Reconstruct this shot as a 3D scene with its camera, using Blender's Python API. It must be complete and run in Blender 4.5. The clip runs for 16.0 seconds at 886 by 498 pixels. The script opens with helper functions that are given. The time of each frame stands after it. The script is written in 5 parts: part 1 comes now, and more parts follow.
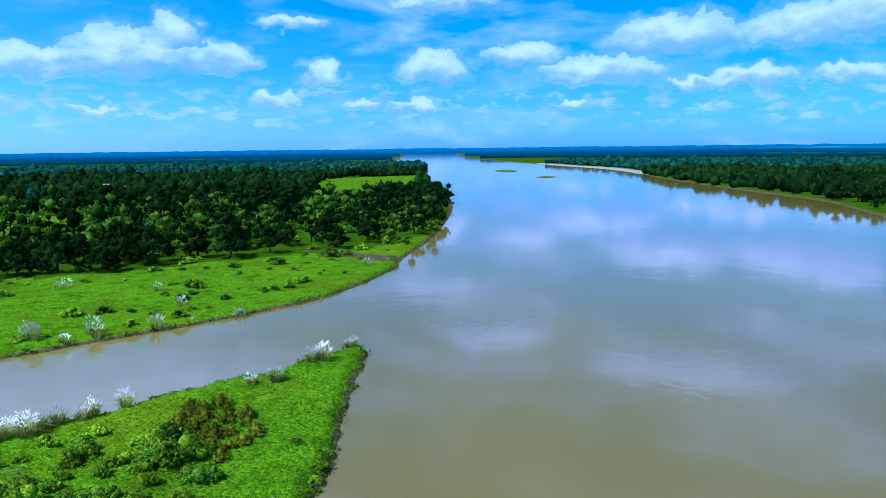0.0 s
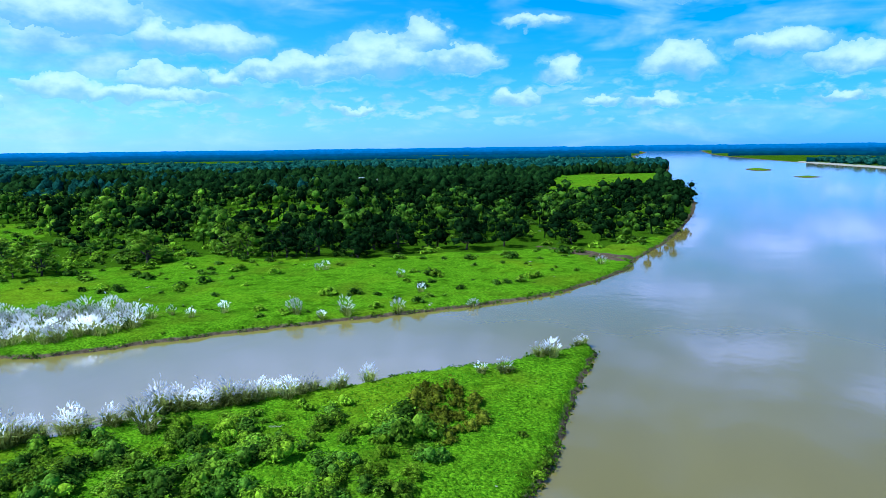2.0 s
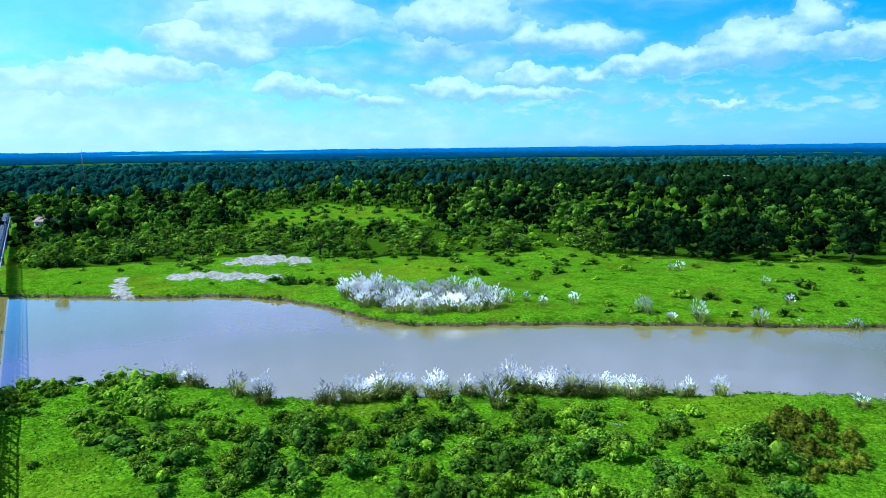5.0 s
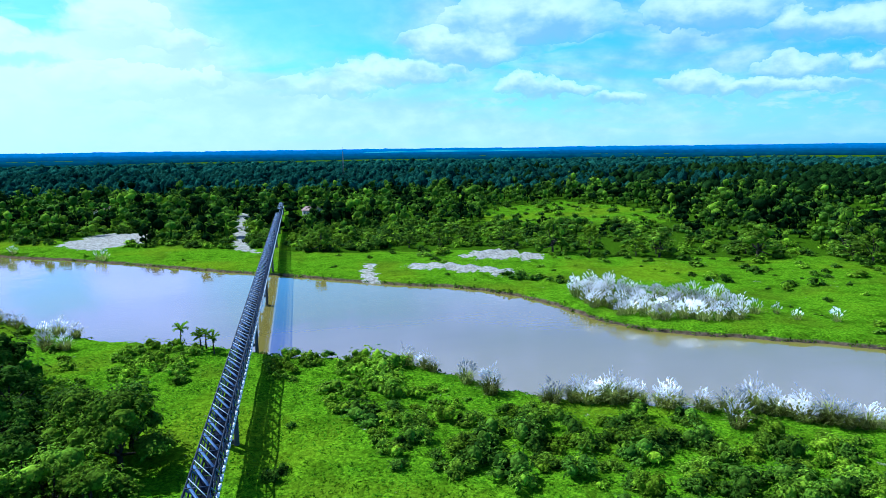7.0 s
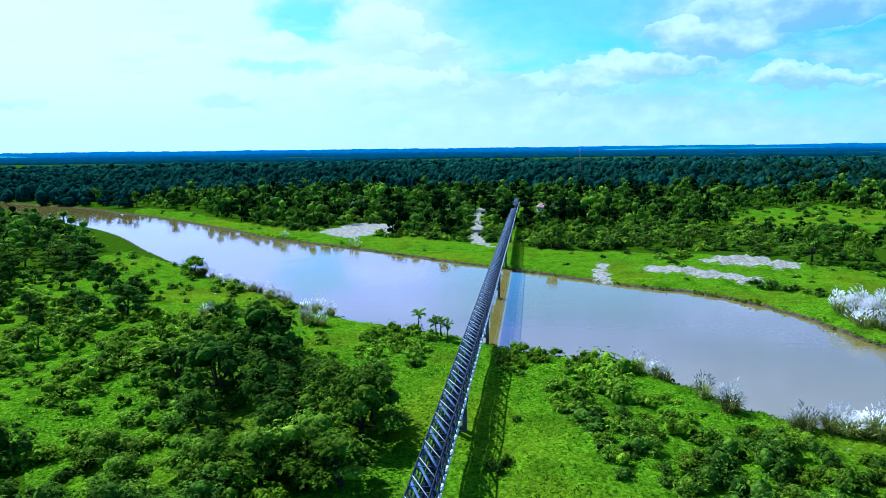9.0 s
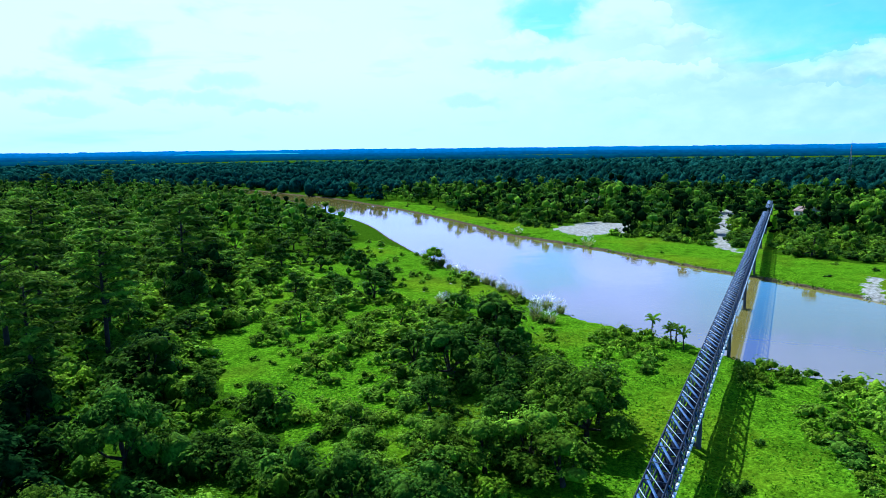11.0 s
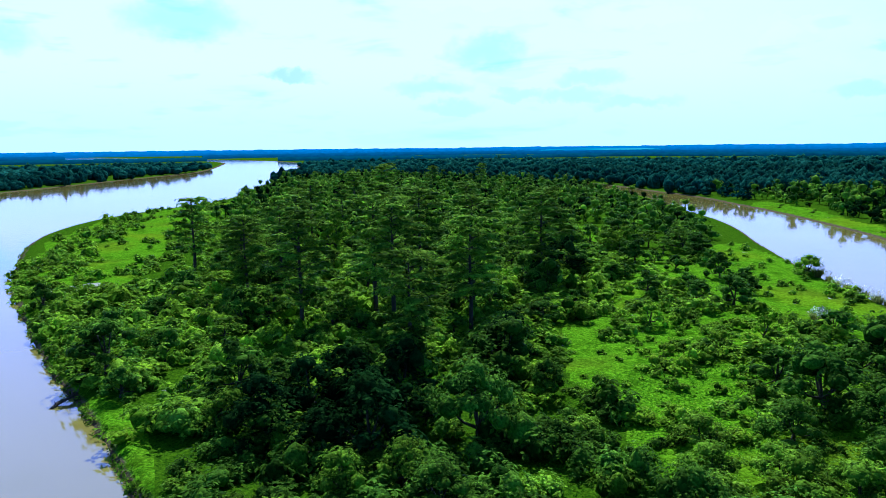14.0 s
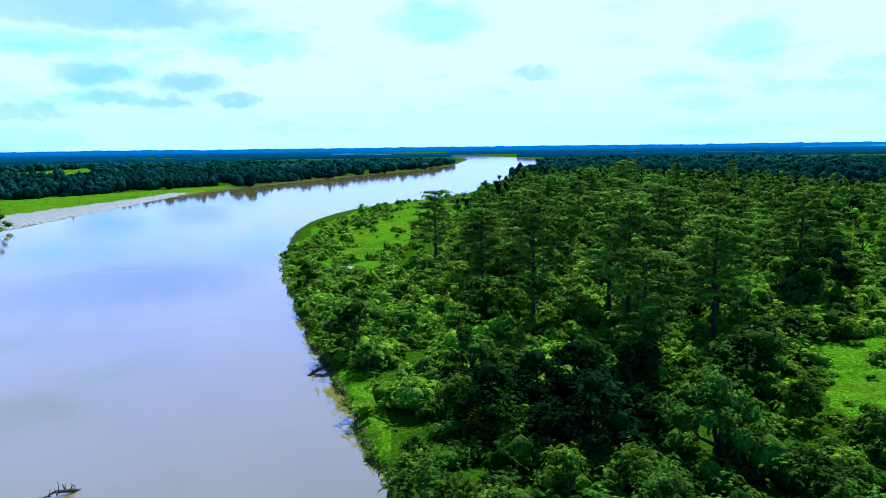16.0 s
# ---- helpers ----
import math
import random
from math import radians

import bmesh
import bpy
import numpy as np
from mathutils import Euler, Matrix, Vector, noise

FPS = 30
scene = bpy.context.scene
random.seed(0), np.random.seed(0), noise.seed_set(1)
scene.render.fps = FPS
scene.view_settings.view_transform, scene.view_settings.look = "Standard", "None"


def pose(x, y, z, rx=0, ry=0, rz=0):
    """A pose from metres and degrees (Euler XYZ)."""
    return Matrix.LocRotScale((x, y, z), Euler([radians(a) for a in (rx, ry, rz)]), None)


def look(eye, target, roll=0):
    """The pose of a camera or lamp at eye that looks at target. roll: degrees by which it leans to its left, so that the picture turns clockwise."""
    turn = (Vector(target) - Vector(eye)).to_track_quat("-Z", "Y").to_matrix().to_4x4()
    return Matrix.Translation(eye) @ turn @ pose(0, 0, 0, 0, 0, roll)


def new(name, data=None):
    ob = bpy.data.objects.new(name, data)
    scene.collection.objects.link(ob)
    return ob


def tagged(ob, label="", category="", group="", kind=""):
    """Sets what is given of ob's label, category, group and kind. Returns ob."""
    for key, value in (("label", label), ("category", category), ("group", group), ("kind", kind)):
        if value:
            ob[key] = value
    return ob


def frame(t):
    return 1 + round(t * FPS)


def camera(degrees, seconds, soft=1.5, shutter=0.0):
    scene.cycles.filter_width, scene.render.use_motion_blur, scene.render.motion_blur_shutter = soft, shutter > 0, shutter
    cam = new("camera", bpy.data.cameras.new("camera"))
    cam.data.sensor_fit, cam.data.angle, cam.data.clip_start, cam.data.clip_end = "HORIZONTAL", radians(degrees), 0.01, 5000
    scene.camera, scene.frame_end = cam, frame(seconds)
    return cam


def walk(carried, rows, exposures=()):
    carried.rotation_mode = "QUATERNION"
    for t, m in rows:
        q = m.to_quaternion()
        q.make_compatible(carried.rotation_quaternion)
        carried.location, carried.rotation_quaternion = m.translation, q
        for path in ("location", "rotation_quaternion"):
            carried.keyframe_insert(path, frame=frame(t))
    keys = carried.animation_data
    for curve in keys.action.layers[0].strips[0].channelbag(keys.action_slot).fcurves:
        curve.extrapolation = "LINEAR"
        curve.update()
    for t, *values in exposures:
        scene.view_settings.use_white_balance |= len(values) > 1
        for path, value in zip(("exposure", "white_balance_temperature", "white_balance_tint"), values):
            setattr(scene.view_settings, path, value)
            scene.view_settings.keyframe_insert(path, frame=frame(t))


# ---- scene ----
cam = camera(64.7, 16.0, soft=0.85)
# seconds, eye x, y, z, heading (left of +y), pitch, roll
ROWS = [
    (0.0, 1.930, -1.780, 36.520, 0.00, -8.24, -0.68),
    (0.5, 1.844, -1.568, 36.447, 4.75, -8.25, -0.70),
    (1.0, 1.752, -1.369, 36.382, 9.51, -8.25, -0.69),
    (1.5, 1.653, -1.184, 36.325, 14.27, -8.26, -0.70),
    (2.0, 1.549, -1.012, 36.274, 19.03, -8.27, -0.70),
    (2.5, 1.439, -0.854, 36.230, 23.79, -8.27, -0.68),
    (3.0, 1.325, -0.708, 36.191, 28.55, -8.26, -0.70),
    (3.5, 1.206, -0.577, 36.158, 33.31, -8.27, -0.68),
    (4.0, 1.083, -0.459, 36.129, 38.06, -8.26, -0.67),
    (6.5, 0.420, -0.070, 36.035, 61.86, -8.26, -0.72),
    (7.0, 0.281, -0.033, 36.023, 66.61, -8.25, -0.72),
    (7.5, 0.141, -0.010, 36.011, 71.37, -8.25, -0.70),
    (8.0, 0.000, 0.000, 36.000, 76.13, -8.25, -0.70),
    (8.5, -0.141, -0.004, 35.989, 80.90, -8.25, -0.67),
    (9.0, -0.283, -0.021, 35.976, 85.66, -8.25, -0.69),
    (9.5, -0.424, -0.052, 35.963, 90.41, -8.24, -0.69),
    (12.0, -1.107, -0.411, 35.856, 114.21, -8.24, -0.67),
    (12.5, -1.237, -0.524, 35.823, 118.97, -8.24, -0.66),
    (13.0, -1.364, -0.651, 35.785, 123.75, -8.25, -0.65),
    (13.5, -1.486, -0.791, 35.742, 128.53, -8.26, -0.66),
    (14.0, -1.605, -0.945, 35.692, 133.31, -8.27, -0.65),
    (14.5, -1.719, -1.113, 35.635, 138.10, -8.27, -0.64),
    (15.0, -1.828, -1.295, 35.572, 142.90, -8.29, -0.66),
    (15.5, -1.932, -1.491, 35.500, 147.68, -8.31, -0.68),
    (16.0, -2.030, -1.700, 35.420, 152.48, -8.34, -0.68),
]
walk(cam, [(t, pose(x, y, z, 90 + pitch, 0, yaw) @ pose(0, 0, 0, 0, 0, roll)) for t, x, y, z, yaw, pitch, roll in ROWS],
     exposures=[(0.0, 0.11, 5000, -4), (1.5, 0.20, 5000, -4), (3.0, 0.32, 5000, -4), (6.0, 0.29, 5000, -4), (9.5, 0.24, 5000, -4), (13.0, 0.32, 5000, -4), (16.0, 0.24, 5000, -4)])

# ---------------------------------------------------------------- sun, sky
SUN_AZ, SUN_EL = 132.0, 50.0            # heading left of +y, height
SUN_DIR = Vector((-math.sin(radians(SUN_AZ)) * math.cos(radians(SUN_EL)), math.cos(radians(SUN_AZ)) * math.cos(radians(SUN_EL)), math.sin(radians(SUN_EL))))
sun = new("sun", bpy.data.lights.new("sun", "SUN"))
sun.data.energy, sun.data.angle, sun.data.color = 5.0, radians(0.6), (1.0, 0.95, 0.86)
sun.matrix_world = look(SUN_DIR * 100, (0, 0, 0))


class Nodes:
    """Short notation for node trees."""

    def __init__(self, tree):
        self.tree, self.links = tree, tree.links

    def put(self, socket, value):
        if isinstance(value, bpy.types.NodeSocket):
            self.links.new(value, socket)
        elif value is not None:
            socket.default_value = value

    def node(self, kind, ins=None):
        n = self.tree.nodes.new(kind)
        for k, v in (ins or {}).items():
            self.put(n.inputs[k], v)
        return n

    def math(self, op, a, b=None, c=None, clamp=False):
        n = self.node("ShaderNodeMath")
        n.operation, n.use_clamp = op, clamp
        for i, v in enumerate((a, b, c)):
            self.put(n.inputs[i], v)
        return n.outputs[0]

    def vec(self, op, a, b=None):
        n = self.node("ShaderNodeVectorMath")
        n.operation = op
        self.put(n.inputs[0], a)
        self.put(n.inputs[1], b)
        return n.outputs[0]

    def noise(self, vector, scale, detail=4.0, rough=0.55, distortion=0.0):
        return self.node("ShaderNodeTexNoise", {"Vector": vector, "Scale": scale, "Detail": detail, "Roughness": rough, "Distortion": distortion}).outputs[0]

    def smooth(self, value, low, high, to_low=0.0, to_high=1.0):
        n = self.node("ShaderNodeMapRange", {"Value": value, "From Min": low, "From Max": high, "To Min": to_low, "To Max": to_high})
        n.interpolation_type = "SMOOTHSTEP"
        return n.outputs[0]

    def mix(self, factor, a, b, kind="MIX"):
        n = self.node("ShaderNodeMix")
        n.data_type, n.blend_type = "RGBA", kind
        self.put(n.inputs[0], factor)
        self.put(n.inputs[6], a if not isinstance(a, tuple) else (*a, 1.0))
        self.put(n.inputs[7], b if not isinstance(b, tuple) else (*b, 1.0))
        return n.outputs[2]


world = bpy.data.worlds.new("sky")
scene.world = world
world.use_nodes = True
w = Nodes(world.node_tree)
world.node_tree.nodes.clear()
sky = w.node("ShaderNodeTexSky")
sky.sky_type, sky.sun_disc = "NISHITA", False
sky.sun_elevation, sky.sun_rotation = radians(SUN_EL), radians(360 - SUN_AZ)
sky.altitude, sky.air_density, sky.dust_density, sky.ozone_density = 0.0, 1.0, 0.6, 3.0
ray = w.node("ShaderNodeTexCoord").outputs["Generated"]
sep = w.node("ShaderNodeSeparateXYZ", {0: ray})
# heading in degrees left of +y, counted from 70 so that its seam lies behind
c70, s70 = math.cos(radians(70)), math.sin(radians(70))
ahead = w.math("SUBTRACT", w.math("MULTIPLY", sep.outputs[1], c70), w.math("MULTIPLY", sep.outputs[0], s70))
aside = w.math("MULTIPLY", w.math("ADD", w.math("MULTIPLY", sep.outputs[0], c70), w.math("MULTIPLY", sep.outputs[1], s70)), -1.0)
heading = w.math("ADD", w.math("MULTIPLY", w.math("ARCTAN2", aside, ahead), 57.2958), 70.0)
height = w.math("MULTIPLY", w.math("ARCSINE", sep.outputs[2]), 57.2958)
# vivid, slightly cyan blue as the clip shows it
grey = w.node("ShaderNodeRGBToBW", {0: sky.outputs[0]}).outputs[0]
blue = w.mix(w.smooth(height, 0.0, 14.0), (0.22, 0.92, 2.05), (0.02, 1.00, 2.60))
blue = w.mix(w.smooth(height, 10.0, 26.0), blue, (0.0, 0.52, 2.2))
glow = w.smooth(heading, -15.0, 85.0)
blue = w.mix(glow, blue, (0.50, 1.75, 3.10))
tone = w.mix(0.90, sky.outputs[0], w.mix(1.0, w.node("ShaderNodeCombineXYZ", {0: grey, 1: grey, 2: grey}).outputs[0], blue, "MULTIPLY"))
# single cumulus heaps: heading, height, half width, half height (degrees)
CUMULUS_NORTH = [(29.5, 6.0, 2.9, 1.2), (23.9, 6.8, 3.6, 1.9), (20.5, 8.3, 1.7, 1.5), (17.2, 6.6, 2.6, 1.2), (9.4, 5.7, 1.4, 1.1), (13.2, 3.6, 1.6, 0.8), (11.6, 9.6, 2.0, 0.5),
                 (0.2, 11.0, 3.5, 0.6), (0.7, 6.1, 2.4, 1.4), (-6.3, 7.0, 2.9, 1.0), (-12.4, 5.6, 4.2, 1.1), (-18.0, 7.8, 4.4, 1.6), (-19.3, 4.6, 1.8, 0.5), (-23.4, 4.8, 2.6, 0.8),
                 (-27.3, 8.0, 4.4, 1.5), (-30.3, 8.8, 2.4, 1.3), (-29.9, 4.8, 2.4, 0.7), (6.4, 3.4, 1.4, 0.5), (2.1, 3.3, 1.9, 0.5), (-10.3, 3.2, 1.4, 0.4), (26.0, 3.0, 1.2, 0.4)]
CUMULUS_WEST = [(59.7, 9.4, 6.0, 2.4), (36.7, 7.8, 3.6, 1.3), (40.9, 8.2, 1.3, 1.3), (35.7, 5.4, 1.2, 0.7), (60.0, 4.9, 1.7, 0.8), (52.7, 3.5, 1.9, 0.7), (47.2, 4.5, 2.4, 0.8),
                (40.3, 5.2, 2.8, 1.0), (43.0, 4.1, 6.2, 0.6), (57.6, 4.3, 3.0, 0.8), (26.9, 6.4, 5.0, 0.9), (32.3, 5.9, 2.9, 0.9), (64.5, 7.4, 4.2, 1.6), (70.7, 5.7, 5.4, 1.2),
                (75.5, 4.8, 4.0, 1.0), (67.1, 8.2, 2.4, 1.1), (60.0, 4.7, 2.0, 0.9), (46.1, 9.5, 4.6, 1.9)]
CUMULUS_SOUTH = [(90.5, 8.8, 3.2, 2.0), (86.5, 8.0, 2.3, 0.8), (90.5, 4.7, 4.6, 1.6), (84.7, 5.2, 1.5, 0.7), (98.7, 8.0, 2.4, 0.7), (107.9, 7.6, 2.8, 1.2), (117.7, 9.5, 6.6, 1.7), (130.0, 11.0, 8.0, 1.5),
                 (-20.0, 17.0, 7.0, 1.6), (-4.0, 15.0, 4.0, 1.2), (30.0, 17.0, 15.0, 3.0), (56.0, 18.0, 18.0, 4.0), (76.0, 16.0, 12.0, 3.0), (172.0, 19.0, 9.0, 2.0), (183.0, 21.0, 6.0, 3.0)]
# flat grey-blue scraps before the bright cover, and the gaps in it
SCRAPS = [(102.6, 3.6, 1.5, 0.35), (118.2, 3.3, 2.2, 0.35), (145.2, 5.5, 1.5, 0.35), (134.1, 4.7, 2.2, 0.5), (179.0, 9.9, 7.5, 1.1), (178.5, 5.3, 1.6, 0.7), (172.0, 4.8, 1.7, 0.55), (177.2, 3.7, 1.7, 0.4),
          (173.7, 3.5, 1.6, 0.4), (168.4, 3.6, 1.3, 0.35), (182.8, 2.6, 2.0, 0.35), (132.1, 3.1, 1.7, 0.4), (122.9, 3.9, 2.0, 0.4), (127.3, 4.1, 1.3, 0.3), (121.9, 5.2, 1.6, 0.5)]
GAPS = [(181.0, 7.4, 5.0, 0.9), (167.4, 7.8, 4.5, 1.2), (152.9, 9.6, 4.0, 1.5), (129.6, 7.4, 2.8, 1.3), (98.3, 6.3, 3.8, 0.5)]
CLEARINGS = [(77.0, 11.5, 8.0, 4.8), (96.0, 10.0, 3.2, 1.7)]

wob = w.node("ShaderNodeTexNoise", {"Vector": w.vec("MULTIPLY", ray, (34.0, 34.0, 46.0)), "Scale": 1.0, "Detail": 5.0, "Roughness": 0.52})
shift = w.node("ShaderNodeSeparateXYZ", {0: w.vec("SUBTRACT", wob.outputs[1], (0.5, 0.5, 0.5))})
hd = w.math("MULTIPLY_ADD", shift.outputs[0], 3.8, heading)
ht = w.math("MULTIPLY_ADD", shift.outputs[1], 2.2, height)


def heaps_of(rows, base=1.7, grow=1.0):
    """Soft heaps with flat bases: how deep inside the nearest one a direction lies, and how high up in it."""
    most, lift, weight = None, 0.0, 0.001
    for a, e, wa, we in rows:
        dx = w.math("MULTIPLY", w.math("SUBTRACT", hd, float(a)), 1.0 / (wa * grow))
        dy = w.math("MULTIPLY", w.math("SUBTRACT", ht, float(e)), 1.0 / (we * grow))
        low = w.math("MINIMUM", dy, w.math("MULTIPLY", dy, base))
        one = w.math("SUBTRACT", w.math("SUBTRACT", 1.0, w.math("MULTIPLY", dx, dx)), w.math("MULTIPLY", low, low))
        most = one if most is None else w.math("MAXIMUM", most, one)
        share = w.math("MAXIMUM", one, 0.0)
        lift, weight = w.math("MULTIPLY_ADD", share, dy, lift), w.math("ADD", weight, share)
    return most, w.math("DIVIDE", lift, weight)


heap, rise = heaps_of(CUMULUS_NORTH + CUMULUS_WEST + CUMULUS_SOUTH, 1.7, 1.18)
heaps = w.smooth(heap, -0.95, 0.85)
# rows of small puffs low over the land, a loose layer higher up
sheet = w.node("ShaderNodeCombineXYZ", {0: w.math("MULTIPLY", heading, 0.50), 1: w.math("MULTIPLY", height, 1.25), 2: 0.0}).outputs[0]
puffs = w.math("MULTIPLY", w.smooth(w.noise(sheet, 1.0, 4.0, 0.55, 0.2), 0.46, 0.66), w.math("MULTIPLY", w.smooth(height, 6.4, 3.8), w.smooth(height, 0.8, 2.4)))
flat = w.math("ADD", w.math("MAXIMUM", sep.outputs[2], 0.0), 0.15)
plane = w.node("ShaderNodeCombineXYZ", {0: w.math("DIVIDE", sep.outputs[0], flat), 1: w.math("DIVIDE", sep.outputs[1], flat), 2: 0.0}).outputs[0]
# bright, hazy cloud cover grows towards the sun's side
veil = w.math("MULTIPLY", w.math("MULTIPLY", w.smooth(heading, 22.0, 98.0), w.smooth(heading, 215.0, 165.0)), w.smooth(height, 42.0, 22.0))
layer = w.math("MULTIPLY", w.smooth(w.math("MULTIPLY_ADD", veil, 0.17, w.noise(plane, 1.9, 6.0, 0.54, 0.25)), 0.50, 0.70), w.smooth(height, 14.0, 22.0))
layer = w.math("MULTIPLY", layer, w.math("MULTIPLY", w.smooth(height, 24.0, 60.0, 1.0, 0.35), w.smooth(heading, 10.0, 60.0, 0.45, 1.0)))
hole, blue_hole = heaps_of(GAPS, 1.0)[0], heaps_of(CLEARINGS, 1.0)[0]
torn = w.smooth(w.math("MULTIPLY_ADD", veil, 0.34, w.noise(w.vec("MULTIPLY", ray, (5.0, 5.0, 22.0)), 1.0, 4.0, 0.55, 0.4)), 0.45, 0.80)
veil_cover = w.math("MULTIPLY", w.math("MULTIPLY", torn, w.smooth(hole, 1.0, -0.9, 0.55, 0.97)), w.smooth(blue_hole, 0.9, -1.1, 0.22, 1.0))
streak = w.math("MULTIPLY", w.smooth(w.noise(w.vec("MULTIPLY", ray, (7.0, 7.0, 34.0)), 1.0, 4.0, 0.55, 0.3), 0.46, 0.70), w.smooth(heading, 10.0, 60.0, 0.05, 0.42))
cover = w.math("MAXIMUM", w.math("MAXIMUM", heaps, layer), w.math("MAXIMUM", w.math("MAXIMUM", w.math("MULTIPLY", puffs, 0.78), streak), veil_cover))
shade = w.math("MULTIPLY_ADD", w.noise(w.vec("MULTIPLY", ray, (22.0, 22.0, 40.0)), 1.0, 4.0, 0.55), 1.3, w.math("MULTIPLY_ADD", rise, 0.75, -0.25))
white = w.mix(w.smooth(shade, 0.10, 0.95), (3.3, 5.7, 13.6), (8.9, 10.2, 19.5))
bright = w.mix(w.smooth(heading, 52.0, 116.0), white, (10.9, 11.3, 24.0))
scrap, _ = heaps_of(SCRAPS, 1.3, 1.35)
loose = w.smooth(w.noise(w.vec("MULTIPLY", ray, (11.0, 11.0, 48.0)), 1.0, 3.0, 0.5), 0.58, 0.70, 0.0, 0.30)
scrap = w.math("MULTIPLY", w.math("MAXIMUM", w.math("MULTIPLY", w.smooth(scrap, -1.2, 0.9), 0.85), loose), w.math("MULTIPLY", veil, w.smooth(heading, 130.0, 165.0, 0.35, 0.8)))
clouds = w.mix(w.math("MULTIPLY", cover, 0.93), tone, bright)
clouds = w.mix(scrap, clouds, (2.4, 5.6, 14.0))
# haze low over the land
clouds = w.mix(w.math("MULTIPLY", w.smooth(height, 7.0, 0.0), w.smooth(heading, -10.0, 70.0, 0.12, 0.60)), clouds, (7.2, 9.4, 19.0))
clouds = w.mix(w.smooth(height, 22.0, 60.0, 0.0, 0.5), clouds, sky.outputs[0])
clouds = w.mix(w.smooth(height, 24.0, 68.0), clouds, (0.52, 0.52, 0.60), "MULTIPLY")
back = w.node("ShaderNodeBackground", {"Color": clouds, "Strength": 0.083})
w.links.new(back.outputs[0], w.node("ShaderNodeOutputWorld").inputs[0])

# ---------------------------------------------------------------- materials


def material(name):
    m = bpy.data.materials.new(name)
    m.use_nodes = True
    n = Nodes(m.node_tree)
    return m, n, m.node_tree.nodes["Principled BSDF"], m.node_tree.nodes["Material Output"]


def foliage(name, dark, light, patch, through_light=0.30, rough=0.42, grain=3.5, deep=0.5, gloss=0.003):
    """Leaves: every leaf and every plant with its own tone, light shining through, a waxy sheen."""
    m, n, p, out = material(name)
    geo = n.node("ShaderNodeNewGeometry")
    info = n.node("ShaderNodeObjectInfo")
    pos = geo.outputs["Position"]
    tone = n.mix(n.smooth(geo.outputs["Random Per Island"], 0.0, 1.0, 0.10, 0.92), dark, light)
    big = n.smooth(n.noise(pos, 0.09, 3.0), 0.40, 0.66)
    tone = n.mix(n.math("MULTIPLY", big, 0.6), tone, patch)
    value = n.math("MULTIPLY", n.smooth(info.outputs["Random"], 0.0, 1.0, 0.78, 1.22), n.smooth(n.noise(pos, 0.16, 2.0), 0.34, 0.66, 0.64, 1.40))
    tone = n.mix(1.0, tone, n.node("ShaderNodeCombineXYZ", {0: value, 1: value, 2: value}).outputs[0], "MULTIPLY")
    # single leaves within the sprays
    cell = n.node("ShaderNodeTexVoronoi", {"Vector": pos, "Scale": grain})
    leaf = n.smooth(n.node("ShaderNodeSeparateColor", {0: cell.outputs["Color"]}).outputs[0], 0.0, 1.0, 1.0 - 0.72 * deep, 1.0 + 0.75 * deep)
    tone = n.mix(1.0, tone, n.node("ShaderNodeCombineXYZ", {0: leaf, 1: leaf, 2: leaf}).outputs[0], "MULTIPLY")
    relief = n.node("ShaderNodeBump", {"Strength": deep, "Distance": 0.6 / grain, "Height": n.math("SUBTRACT", 1.0, cell.outputs["Distance"])}).outputs[0]
    n.put(p.inputs["Normal"], relief)
    n.put(p.inputs["Base Color"], tone)
    p.inputs["Roughness"].default_value = rough
    p.inputs["Specular IOR Level"].default_value = gloss
    tr = n.node("ShaderNodeBsdfTranslucent", {"Color": tone, "Normal": relief})
    mixer = n.node("ShaderNodeMixShader", {0: through_light, 1: p.outputs[0], 2: tr.outputs[0]})
    n.links.new(mixer.outputs[0], out.inputs[0])
    return m


def plain(name, colour, rough=0.6, metal=0.0, scale=2.0, vary=0.25, bump=0.0, gloss=0.35):
    """A surface with mottling at two scales."""
    m, n, p, out = material(name)
    pos = n.node("ShaderNodeNewGeometry").outputs["Position"]
    a, b = n.noise(pos, scale, 5.0), n.noise(pos, scale * 9.0, 3.0)
    f = n.math("ADD", n.math("MULTIPLY", n.smooth(a, 0.3, 0.7), 0.65), n.math("MULTIPLY", b, 0.35))
    dark, light = tuple(c * (1 - vary) for c in colour), tuple(min(1.0, c * (1 + vary)) for c in colour)
    n.put(p.inputs["Base Color"], n.mix(f, dark, light))
    p.inputs["Roughness"].default_value, p.inputs["Metallic"].default_value, p.inputs["Specular IOR Level"].default_value = rough, metal, gloss
    if bump:
        n.put(p.inputs["Normal"], n.node("ShaderNodeBump", {"Strength": bump, "Distance": 0.2, "Height": b}).outputs[0])
    return m


LEAF_BUSH = foliage("bush_leaves", (0.018, 0.056, 0.003), (0.285, 0.435, 0.016), (0.138, 0.238, 0.008), 0.32, grain=4.2)
LEAF_TREE = foliage("tree_leaves", (0.016, 0.052, 0.005), (0.262, 0.412, 0.022), (0.120, 0.215, 0.012), 0.36, grain=3.2)
LEAF_DEEP = foliage("deep_green_leaves", (0.008, 0.030, 0.004), (0.148, 0.268, 0.020), (0.066, 0.140, 0.012), 0.36, grain=3.2)
LEAF_TALL = foliage("feathery_tree_leaves", (0.026, 0.072, 0.008), (0.318, 0.470, 0.032), (0.154, 0.260, 0.018), 0.44, grain=2.6)
